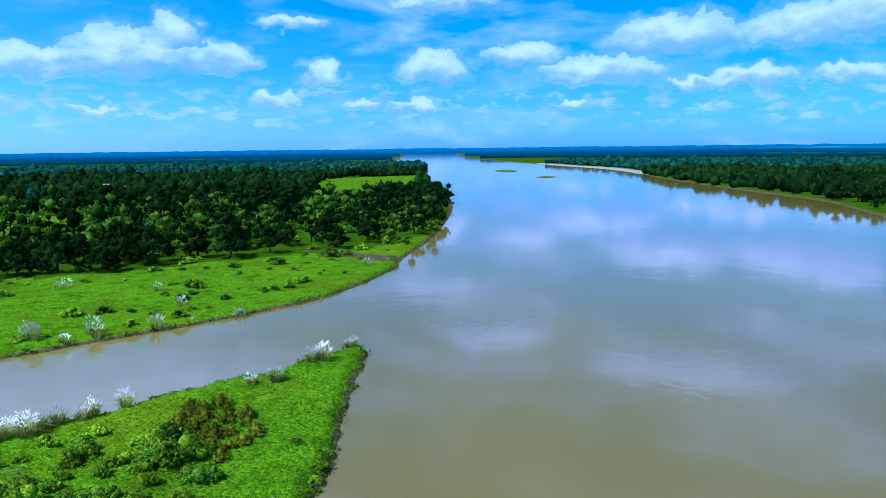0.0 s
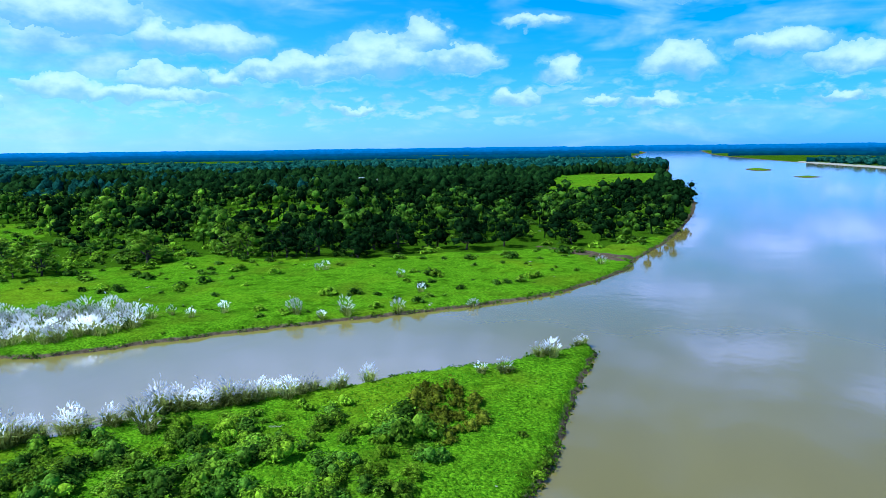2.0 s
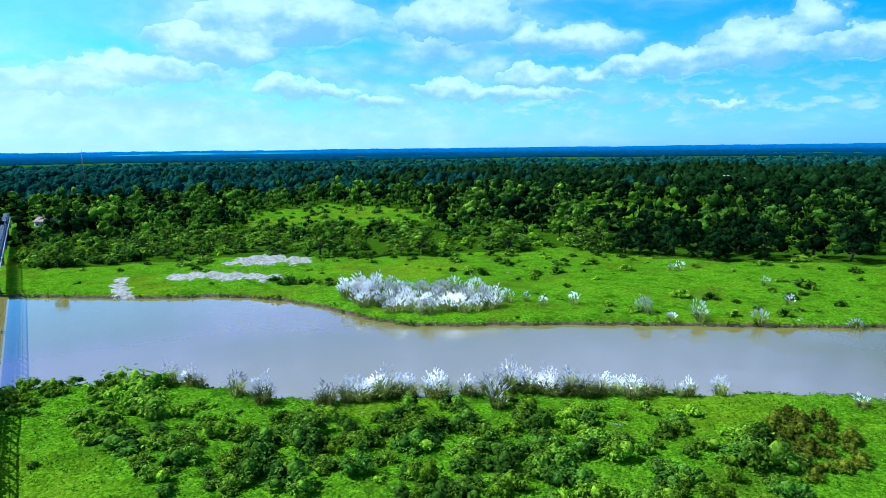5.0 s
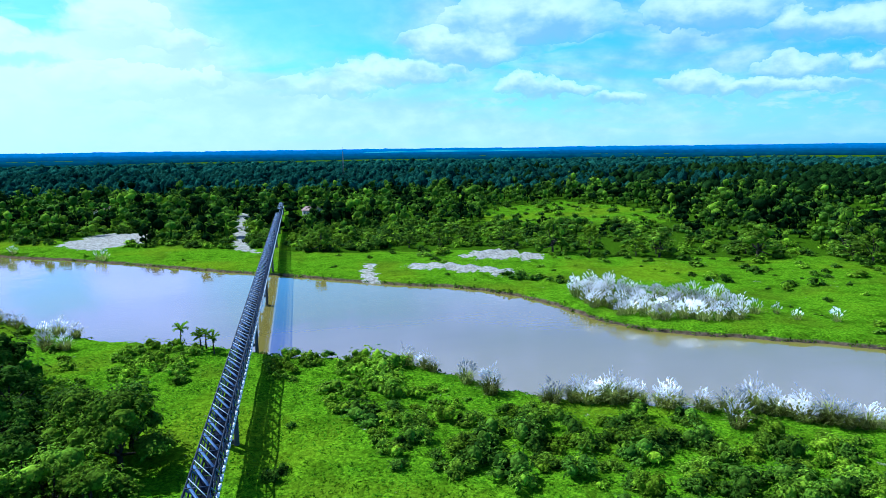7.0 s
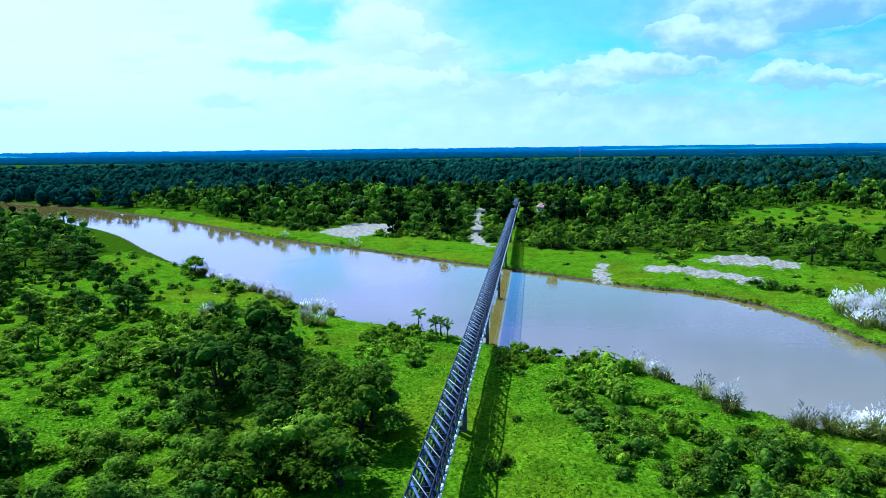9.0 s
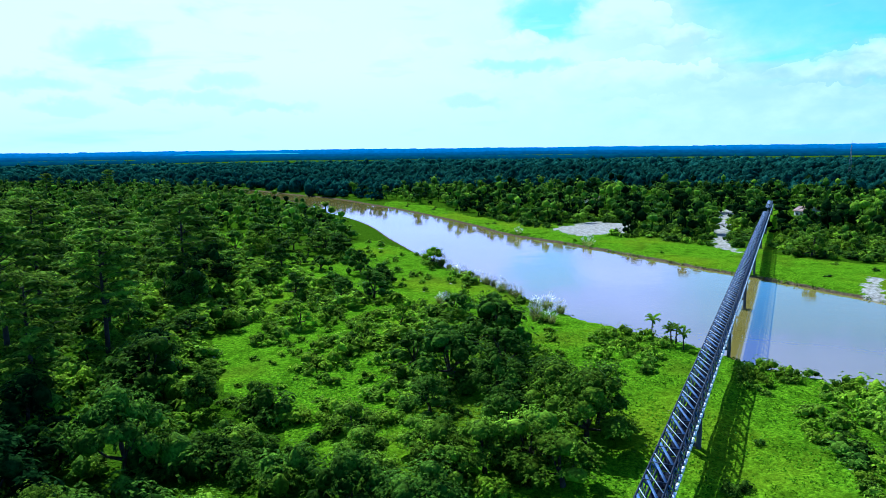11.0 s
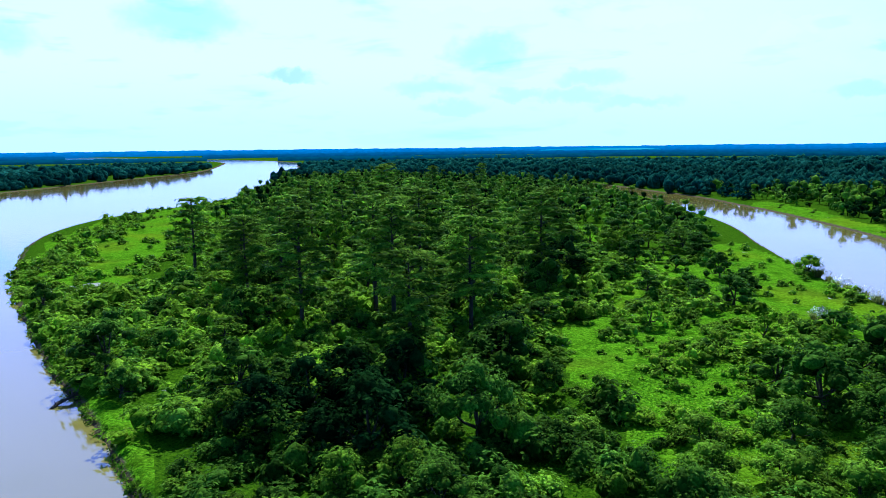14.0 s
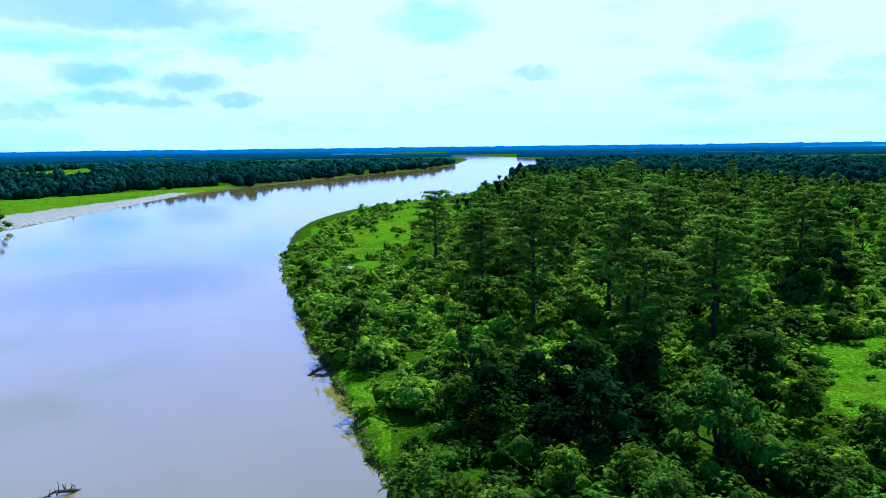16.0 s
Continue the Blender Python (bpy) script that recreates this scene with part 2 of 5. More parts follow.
# dark leaves, with cloud shade over the north-west woods put into the colour
LEAF_DARK_SHADED = foliage("dark_tree_leaves", (0.002, 0.008, 0.003), (0.019, 0.046, 0.009), (0.009, 0.027, 0.005), 0.26, grain=2.8, gloss=0.0)
LEAF_OLIVE = foliage("olive_shrub_leaves", (0.056, 0.078, 0.004), (0.200, 0.215, 0.014), (0.115, 0.145, 0.006), 0.3, grain=5.0, gloss=0.01)
# blue distance haze is put into this leaf colour
LEAF_FAR_HAZE = foliage("far_leaves", (0.006, 0.034, 0.029), (0.030, 0.106, 0.074), (0.028, 0.104, 0.070), 0.4, grain=0.8, gloss=0.0)
LEAF_PALM = foliage("palm_leaves", (0.050, 0.110, 0.008), (0.150, 0.260, 0.016), (0.090, 0.170, 0.010), grain=6.0, deep=0.3)
LEAF_REED = foliage("reed_leaves", (0.150, 0.185, 0.030), (0.400, 0.410, 0.110), (0.250, 0.280, 0.060), 0.40, grain=5.0, gloss=0.01)
PLUME = foliage("seed_plumes", (0.84, 0.80, 0.80), (0.95, 0.93, 0.93), (0.92, 0.88, 0.88), 0.45, 0.9, grain=6.0, deep=0.1, gloss=0.0)
LEAF_GRASS = foliage("grass_leaves", (0.040, 0.125, 0.003), (0.170, 0.360, 0.006), (0.100, 0.240, 0.004), 0.35, grain=5.0, gloss=0.01)
BARK = plain("bark", (0.042, 0.032, 0.022), 0.9, 0.0, 1.5, 0.4, 0.6)
STEEL = plain("painted_blue_steel", (0.060, 0.118, 0.255), 0.5, 0.0, 0.8, 0.35, 0.1)
STEEL_LIGHT = plain("pale_blue_steel", (0.420, 0.480, 0.560), 0.5, 0.0, 0.8, 0.25, 0.1)
STEEL_DARK = plain("dark_blue_steel", (0.016, 0.024, 0.050), 0.6, 0.0, 0.8, 0.4, 0.1)
KERB_WHITE = plain("white_painted_steel", (0.80, 0.83, 0.86), 0.5, 0.0, 3.0, 0.12)
PLANK = plain("deck_planks", (0.014, 0.016, 0.024), 0.95, 0.0, 1.2, 0.4, 0.4, 0.0)
CONCRETE = plain("grey_concrete", (0.10, 0.095, 0.095), 0.85, 0.0, 0.9, 0.3, 0.4)
SHEET_ROOF = plain("pale_sheet_roof", (0.62, 0.66, 0.70), 0.4, 0.2, 0.6, 0.2)
RUST_ROOF = plain("rusty_sheet_roof", (0.22, 0.13, 0.10), 0.6, 0.2, 0.6, 0.4)
PLASTER = plain("pale_plaster_wall", (0.50, 0.47, 0.42), 0.85, 0.0, 0.8, 0.2)
DEADWOOD = plain("wet_driftwood", (0.075, 0.050, 0.040), 0.8, 0.0, 2.0, 0.4, 0.5)
MAST = plain("galvanised_mast", (0.16, 0.17, 0.19), 0.5, 0.6, 1.0, 0.2)


def water_material():
    """Muddy river: brown body under a clear, barely rippled surface."""
    m, n, p, out = material("muddy_river_water")
    pos = n.node("ShaderNodeNewGeometry").outputs["Position"]
    silt = n.smooth(n.noise(n.vec("MULTIPLY", pos, (1.0, 0.35, 1.0)), 0.012, 4.0), 0.35, 0.65)
    n.put(p.inputs["Base Color"], n.mix(silt, (0.190, 0.152, 0.031), (0.245, 0.196, 0.045)))
    p.inputs["Roughness"].default_value = 0.06
    p.inputs["IOR"].default_value = 1.85
    p.inputs["Specular Tint"].default_value = (0.22, 0.42, 1.0, 1.0)
    ripple = n.noise(n.vec("MULTIPLY", pos, (1.0, 0.55, 1.0)), 0.55, 3.0, 0.5)
    swell = n.noise(pos, 0.06, 2.0, 0.5, 0.6)
    mask = n.smooth(n.noise(pos, 0.010, 3.0), 0.42, 0.68, 0.25, 1.0)
    high = n.math("ADD", n.math("MULTIPLY", n.math("MULTIPLY", ripple, mask), 0.05), n.math("MULTIPLY", swell, 0.08))
    n.put(p.inputs["Normal"], n.node("ShaderNodeBump", {"Strength": 0.55, "Distance": 1.0, "Height": high}).outputs[0])
    return m


def ground_material():
    """Grass with lusher and drier patches; bare earth on steep banks, sand where the plan has it."""
    m, n, p, out = material("riverside_ground")
    geo = n.node("ShaderNodeNewGeometry")
    pos = geo.outputs["Position"]
    fine, mid, big = n.noise(pos, 2.6, 4.0, 0.7), n.noise(pos, 0.28, 5.0, 0.6), n.noise(pos, 0.028, 4.0)
    grass = n.mix(n.smooth(fine, 0.32, 0.68), (0.048, 0.134, 0.003), (0.185, 0.365, 0.006))
    grass = n.mix(n.smooth(mid, 0.46, 0.72), grass, (0.052, 0.125, 0.002))
    grass = n.mix(n.math("MULTIPLY", n.smooth(big, 0.48, 0.66), 0.6), grass, (0.185, 0.265, 0.005))
    grass = n.mix(n.math("MULTIPLY", n.smooth(n.noise(pos, 0.055, 5.0, 0.6), 0.50, 0.66), 0.55), grass, (0.085, 0.130, 0.006))
    tuft = n.node("ShaderNodeTexVoronoi", {"Vector": pos, "Scale": 2.4})
    speck = n.smooth(n.node("ShaderNodeSeparateColor", {0: tuft.outputs["Color"]}).outputs[0], 0.0, 1.0, 0.66, 1.08)
    grass = n.mix(1.0, grass, n.node("ShaderNodeCombineXYZ", {0: speck, 1: speck, 2: speck}).outputs[0], "MULTIPLY")
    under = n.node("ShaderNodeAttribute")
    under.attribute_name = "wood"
    # undergrowth below the trees, with forest-floor shade put into its dark colour
    shaded_scrub = n.mix(n.smooth(fine, 0.3, 0.7), (0.016, 0.046, 0.002), (0.075, 0.145, 0.003))
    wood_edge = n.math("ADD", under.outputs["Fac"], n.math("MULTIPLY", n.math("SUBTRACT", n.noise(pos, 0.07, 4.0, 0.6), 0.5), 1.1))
    grass = n.mix(n.smooth(wood_edge, 0.42, 0.62), grass, shaded_scrub)
    soil = n.mix(n.smooth(n.noise(pos, 0.9, 5.0, 0.65), 0.3, 0.7), (0.060, 0.040, 0.024), (0.150, 0.110, 0.070))
    sand = n.mix(n.smooth(n.noise(pos, 0.8, 6.0, 0.7), 0.3, 0.7), (0.19, 0.17, 0.14), (0.52, 0.48, 0.43))
    up = n.node("ShaderNodeSeparateXYZ", {0: geo.outputs["Normal"]}).outputs[2]
    z = n.node("ShaderNodeSeparateXYZ", {0: pos}).outputs[2]
    bare_at, earth_at = n.node("ShaderNodeAttribute"), n.node("ShaderNodeAttribute")
    bare_at.attribute_name, earth_at.attribute_name = "sand", "earth"
    bare, earth = bare_at.outputs["Fac"], earth_at.outputs["Fac"]
    edge = n.math("ADD", z, n.math("MULTIPLY", n.math("SUBTRACT", mid, 0.5), 0.7))
    steep = n.math("MAXIMUM", n.smooth(edge, 0.66, 0.34), n.math("MULTIPLY", n.smooth(up, 0.86, 0.72), 0.8))
    tone = n.mix(steep, grass, soil)
    rag = n.math("ADD", n.math("MULTIPLY", n.math("SUBTRACT", n.noise(pos, 0.20, 6.0, 0.7), 0.5), 2.4), 0.0)
    tone = n.mix(n.smooth(n.math("ADD", earth, rag), 0.40, 0.62), tone, soil)
    tone = n.mix(n.smooth(n.math("ADD", bare, rag), 0.42, 0.60), tone, sand)
    n.put(p.inputs["Base Color"], tone)
    p.inputs["Roughness"].default_value = 0.9
    p.inputs["Specular IOR Level"].default_value = 0.0
    bump = n.math("ADD", n.math("ADD", n.math("MULTIPLY", fine, 0.6), n.math("MULTIPLY", mid, 1.2)), n.math("MULTIPLY", tuft.outputs["Distance"], -0.5))
    n.put(p.inputs["Normal"], n.node("ShaderNodeBump", {"Strength": 0.7, "Distance": 0.35, "Height": bump}).outputs[0])
    return m


WATER, GROUND = water_material(), ground_material()

# ---------------------------------------------------------------- mesh helpers


def mesh_of(name, verts, faces, mat):
    """One mesh from a point array and a list of face arrays (triangles or quads)."""
    me = bpy.data.meshes.new(name)
    verts = np.asarray(verts, np.float32)
    faces = [np.asarray(f, np.int32) for f in faces if len(f)]
    loops = np.concatenate([f.ravel() for f in faces])
    sizes = np.concatenate([np.full(len(f), f.shape[1], np.int32) for f in faces])
    me.vertices.add(len(verts))
    me.vertices.foreach_set("co", verts.ravel())
    me.loops.add(len(loops))
    me.loops.foreach_set("vertex_index", loops)
    me.polygons.add(len(sizes))
    me.polygons.foreach_set("loop_start", np.concatenate([[0], np.cumsum(sizes)[:-1]]).astype(np.int32))
    me.update(calc_edges=True)
    me.materials.append(mat)
    return me


class Build:
    """Gathers pieces of one mesh."""

    def __init__(self):
        self.v, self.t, self.q, self.n = [], [], [], 0

    def add(self, verts, tris=None, quads=None):
        verts = np.asarray(verts, float)
        if tris is not None and len(tris):
            self.t.append(np.asarray(tris) + self.n)
        if quads is not None and len(quads):
            self.q.append(np.asarray(quads) + self.n)
        self.v.append(verts)
        self.n += len(verts)

    def mesh(self, name, mat):
        faces = ([np.concatenate(self.t)] if self.t else []) + ([np.concatenate(self.q)] if self.q else [])
        return mesh_of(name, np.concatenate(self.v), faces, mat)


def part(name, data, parent, label=""):
    ob = new(name, data)
    ob.parent = parent
    return tagged(ob, label)


def ico(level):
    bm = bmesh.new()
    bmesh.ops.create_icosphere(bm, subdivisions=level, radius=1.0)
    v = np.array([p.co[:] for p in bm.verts])
    f = np.array([[p.index for p in face.verts] for face in bm.faces])
    bm.free()
    return v, f


ICO1, ICO2 = ico(1), ico(2)


def unit(v):
    return v / np.maximum(np.linalg.norm(v, axis=-1, keepdims=True), 1e-9)


def leaf_quads(rng, at, normal, size, aspect=0.55, droop=0.25, loose=0.62):
    """Folded leaf sprays at given places, facing roughly along the normals."""
    k = len(at)
    nrm = unit(normal + rng.normal(0, loose, (k, 3)))
    side = unit(np.cross(nrm, unit(rng.normal(0, 1, (k, 3)))))
    run = np.cross(side, nrm)
    run[:, 2] -= droop
    s = (size * rng.uniform(0.6, 1.35, k))[:, None]
    tip = at + run * s
    mid = at + run * s * 0.5 + nrm * s * 0.10
    v = np.stack([at, mid + side * s * aspect * 0.5, tip, mid - side * s * aspect * 0.5], 1).reshape(-1, 3)
    return v, np.arange(4 * k).reshape(k, 4)


def lump(rng, base, centre, radii, rough=0.22):
    """An uneven clump."""
    v, f = base
    wave = sum(np.sin(v @ rng.normal(0, 2.6, 3) + rng.uniform(0, 6.3)) for _ in range(4)) / 4
    r = 1 + rough * wave + rng.normal(0, rough * 0.35, len(v))
    return centre + v * r[:, None] * radii, f


def clump(b, rng, centre, radii, leaves, size, base=ICO2, core=0.60, lift=-0.35, aspect=0.55, fan=6):
    """A leafy clump: an uneven inner mass, and rosettes of leaves that stand off it like shingled tufts."""
    centre, radii = np.asarray(centre, float), np.asarray(radii, float)
    v, f = lump(rng, base, centre, radii * core)
    b.add(v, tris=f)
    fan = fan if leaves > 30 else 4
    tufts = max(2, round(leaves / fan))
    k = np.arange(int(tufts * 1.8) + 1) + rng.uniform(0, 1)
    z = 1 - (1 - lift) * (k + 0.5) / len(k)
    a = k * 2.39996 + rng.normal(0, 0.25, len(k))
    r = np.sqrt(np.maximum(1 - z * z, 0))
    d = np.stack([np.cos(a) * r, np.sin(a) * r, z], -1)[rng.uniform(0, 1, len(k)) < 0.62][:tufts]
    swell = rng.uniform(0.70, 1.14, (len(d), 1))
    at = np.repeat(centre + d * radii * swell, fan, 0)
    up = unit(np.repeat(d * 0.55 + (0, 0, 0.75), fan, 0) + rng.normal(0, 0.16, (len(at), 3)))
    side = unit(np.cross(up, unit(rng.normal(0, 1, (len(at), 3)))))
    run = np.cross(side, up) + up * 0.10
    run[:, 2] -= 0.30
    s = (size * rng.uniform(0.65, 1.35, len(at)))[:, None]
    mid = at + run * s * 0.5 + up * s * 0.12
    v = np.stack([at + up * s * 0.10, mid + side * s * aspect * 0.5, at + run * s, mid - side * s * aspect * 0.5], 1).reshape(-1, 3)
    b.add(v, quads=np.arange(len(v)).reshape(-1, 4))


def tube(b, points, radii, sides=6):
    """A tapered limb along points."""
    points = np.asarray(points, float)
    k = len(points)
    ring = np.linspace(0, 2 * np.pi, sides, endpoint=False)
    vs = []
    for i in range(k):
        d = unit(points[min(i + 1, k - 1)] - points[max(i - 1, 0)])
        a = unit(np.cross(d, (0.31, 0.95, 0.05)))
        c = np.cross(d, a)
        vs.append(points[i] + radii[i] * (np.cos(ring)[:, None] * a + np.sin(ring)[:, None] * c))
    q = []
    for i in range(k - 1):
        for j in range(sides):
            j2 = (j + 1) % sides
            q.append((i * sides + j, i * sides + j2, (i + 1) * sides + j2, (i + 1) * sides + j))
    b.add(np.concatenate(vs), quads=q)


def box(b, lo, hi):
    (x0, y0, z0), (x1, y1, z1) = lo, hi
    v = [(x, y, z) for z in (z0, z1) for y in (y0, y1) for x in (x0, x1)]
    b.add(v, quads=[(0, 2, 3, 1), (4, 5, 7, 6), (0, 1, 5, 4), (2, 6, 7, 3), (0, 4, 6, 2), (1, 3, 7, 5)])


def beam(b, p, q, wide, deep):
    """A square bar from p to q."""
    p, q = np.asarray(p, float), np.asarray(q, float)
    d = unit(q - p)
    side = unit(np.cross(d, (0, 0, 1.0)) if abs(d[2]) < 0.95 else np.cross(d, (0, 1.0, 0)))
    up = np.cross(side, d)
    v = [e + side * s * wide / 2 + up * u * deep / 2 for e in (p, q) for s, u in ((-1, -1), (1, -1), (1, 1), (-1, 1))]
    b.add(v, quads=[(0, 1, 2, 3), (7, 6, 5, 4), (0, 4, 5, 1), (1, 5, 6, 2), (2, 6, 7, 3), (3, 7, 4, 0)])

# ---------------------------------------------------------------- plan of the land

# shores, in metres, z = 0 at the water
SPIT_EAST = [(-860, -1230), (-700, -966), (-593, -835), (-428, -659), (-265, -465), (-200, -418), (-150, -388), (-113, -348), (-85, -297), (-60, -224), (-48, -176),
             (-38, -125), (-34, -97), (-30, -78), (-28, -62), (-20, -30), (-15, 10), (-13, 45), (-12.3, 66), (-11.6, 79), (-12, 99), (-12, 120)]
SPIT_WEST = [(-14.5, 126.5), (-18, 120), (-26, 110), (-35, 103), (-43, 95), (-51, 87), (-63, 77), (-74, 62), (-84, 50), (-97, 43.5), (-108, 37), (-118, 22), (-129, 12),
             (-142, -6), (-155, -17), (-170, -28), (-194, -46), (-214, -60), (-256, -86), (-322, -125), (-384, -177), (-466, -244), (-564, -363), (-668, -517), (-800, -760), (-960, -1130)]
WEST_BANK = [(-168, 3414), (-148, 2272), (-32, 1397), (-19, 791), (5, 547), (8, 419), (-1, 294), (-11, 232), (-13, 210), (-20, 186), (-29, 166), (-44, 149), (-60, 134), (-77, 119),
             (-92, 104), (-104, 91), (-117, 86), (-140, 84), (-160, 75), (-175, 58), (-198, 38), (-214, 22), (-238, 0), (-262, -23), (-284, -47), (-324, -75), (-383, -122),
             (-424, -160), (-474, -208), (-514, -262), (-572, -336), (-634, -437), (-690, -530), (-830, -740), (-1000, -1130)]
EAST_BANK = [(84, 3665), (96, 2447), (195, 1525), (262, 1097), (243, 750), (242, 574), (245, 449), (222, 341), (214, 180), (190, -40), (130, -220), (70, -320), (30, -372),
             (-5, -441), (-58, -549), (-82, -586), (-152, -676), (-279, -797), (-405, -917), (-548, -1054), (-748, -1346), (-1038, -1849), (-1100, -2300), (-900, -3200)]


def spline(points, step=5):
    """A smooth line through the points of the plan."""
    p = np.array(points, float)
    p = np.vstack([2 * p[0] - p[1], p, 2 * p[-1] - p[-2]])
    out = []
    for i in range(1, len(p) - 2):
        for s in np.linspace(0, 1, step, endpoint=False):
            a, b, c, d = p[i - 1 : i + 3]
            out.append(0.5 * (2 * b + (c - a) * s + (2 * a - 5 * b + 4 * c - d) * s * s + (3 * b - a - 3 * c + d) * s**3))
    out.append(p[-2])
    return np.array(out)


LANDS = [np.vstack([spline(SPIT_EAST), spline(SPIT_WEST)]),
         np.vstack([spline(WEST_BANK), [(-1600, -2600), (-1500, -5200), (-7000, -6000), (-7000, 6000), (-400, 6000)]]),
         np.vstack([spline(EAST_BANK), [(-700, -6000), (7000, -6000), (7000, 6000), (60, 6000)]]),
         np.array([(-830, -1180), (-1021, -1423), (-1209, -1850), (-1330, -2500), (-1500, -5200), (-3000, -3000), (-1400, -900), (-980, -1000)], float),
         np.array([(100 + 17 * math.cos(a), 1080 + 60 * math.sin(a)) for a in np.linspace(0, 6.28, 14, endpoint=False)]),
         np.array([(127 + 15 * math.cos(a), 842 + 15 * math.sin(a)) for a in np.linspace(0, 6.28, 12, endpoint=False)])]


def inside(p, poly):
    """Which points of p lie in a polygon."""
    x, y = p[:, 0], p[:, 1]
    hit = np.zeros(len(p), bool)
    for (x0, y0), (x1, y1) in zip(poly, np.roll(poly, -1, 0)):
        if y0 != y1:
            hit ^= ((y0 > y) != (y1 > y)) & (x < (x1 - x0) * (y - y0) / (y1 - y0) + x0)
    return hit


def edge_distance(p, poly):
    best = np.full(len(p), 1e9)
    for a, c in zip(poly, np.roll(poly, -1, 0)):
        d = c - a
        s = np.clip(((p - a) @ d) / max(d @ d, 1e-9), 0, 1)
        off = p - a - s[:, None] * d
        best = np.minimum(best, (off * off).sum(1))
    return np.sqrt(best)


def shore(p):
    """How far inland a place lies (minus: out in the water)."""
    best = np.full(len(p), -1e9)
    for poly in LANDS:
        best = np.maximum(best, np.where(inside(p, poly), 1, -1) * edge_distance(p, poly))
    return best


def wavy(p, scale, seed):
    """Smooth unevenness about -1 to 1."""
    rng = np.random.default_rng(seed)
    out = np.zeros(len(p))
    for k in range(6):
        d = rng.normal(0, 1, 2)
        d *= (1 + 0.35 * k) / (np.linalg.norm(d) * scale)
        out += np.sin(p @ d * 2 * np.pi + rng.uniform(0, 6.3)) / (1 + 0.5 * k)
    return out / 2.2


SAND = [np.array(q, float) for q in ([(-196, 90), (-204, 100), (-204, 112), (-190, 116), (-181, 112), (-188, 100)], [(-193, 69), (-190, 80), (-180, 88), (-169, 95), (-165, 88), (-176, 79), (-184, 71)], [(-236, 36), (-262, 35), (-290, 39), (-340, 46), (-400, 58), (-398, 51), (-338, 40), (-288, 33), (-250, 30)],
        [(-296, -30), (-330, -14), (-315, 4), (-284, 0), (-274, -18)], [(28, -375), (-8, -446), (-62, -556), (-80, -590), (-70, -600), (-40, -545), (12, -470), (44, -420)],
        [(-171, 58), (-184, 58), (-199, 64), (-200, 61), (-185, 55), (-173, 53)], [(-60, -181), (-69, -182), (-70, -192), (-59, -190)],
        [(262, 1090), (255, 900), (275, 900), (285, 1100), (215, 1520), (200, 1500)])]
EARTH = [np.array(q, float) for q in ([(-11, 228), (-30, 232), (-52, 240), (-34, 226), (-16, 216)],)]


# stretches of the plan: ways, glades, clearings, woods
BRIDGE_WAY = [(-36, -3.5), (-36, 1.8), (-420, 83), (-420, 76)]
SHADE_WAY = [(-60, 2), (-60, 13), (-100, 19), (-100, 10)]
GLADE = [[(-60, -4), (-60, 20), (-78, 24), (-92, 24), (-104, 13), (-104, 0), (-94, 1), (-80, 0)],
         [(-116, -11), (-136, -16), (-150, -20), (-190, -50), (-236, -80), (-250, -94), (-226, -98), (-172, -66), (-155, -47), (-124, -24)],
         [(-56, -172), (-66, -226), (-92, -296), (-150, -378), (-236, -430), (-240, -398), (-176, -320), (-124, -262), (-105, -226), (-74, -182)],
         [(-101, -68), (-110, -72), (-109, -64), (-98, -52), (-94, -44), (-82, -36), (-79, -42), (-86, -55)], [(-65, -21), (-75, -27), (-79, -24), (-70, -20)],
         [(-36, -104), (-38.5, -99), (-35.5, -82), (-30.5, -69), (-28, -69), (-32, -90)], [(-193, -98), (-193, -78), (-168, -48), (-141, -39), (-150, -58)],
         [(-262, -160), (-222, -118), (-212, -128), (-246, -168)], [(-212, -106), (-186, -80), (-178, -88), (-202, -112)]]
OPEN = [(-62, -8), (-126, -10), (-160, -24), (-230, -75), (-190, -95), (-112, -72), (-80, -44), (-64, -32)]
SPIT_SHRUBS = [(-22, 60), (-25, 76), (-31, 82), (-44, 82), (-52, 77), (-62, 66), (-72, 54), (-80, 44), (-92, 36), (-100, 34), (-104, 40), (-112, 30), (-96, 22), (-80, 22), (-64, 24), (-50, 38), (-34, 52)]
CLEAR = [[(-287, 140), (-351, 180), (-376, 245), (-279, 255), (-240, 206), (-262, 180)], [(-238, 288), (-246, 362), (-195, 395), (-163, 336), (-191, 279)],
         [(-98, 505), (-12, 560), (-18, 640), (-30, 910), (-140, 830)], *[q.tolist() for q in SAND], BRIDGE_WAY, LANDS[4].tolist(), LANDS[5].tolist()]
FRONT = [(2, 300), (-26, 242), (-57, 224), (-86, 204), (-110, 190), (-147, 192), (-165, 150), (-192, 120), (-215, 92), (-225, 62), (-256, 26), (-277, 2), (-312, -33), (-318, -50), (-346, -76), (-416, -119), (-443, -154), (-486, -196)]
FIELDS = [[(100, -1240), (-27, -1500), (-30, -900), (69, -1000), (120, -1050)], [(40, -400), (-60, -560), (-90, -600), (-150, -690), (-60, -640), (60, -560), (80, -430)]]
PARK = [(-150, 188), (-168, 150), (-195, 118), (-218, 92), (-228, 62), (-250, 30), (-262, 24), (-275, 60), (-287, 140), (-262, 180), (-240, 206), (-190, 215)]
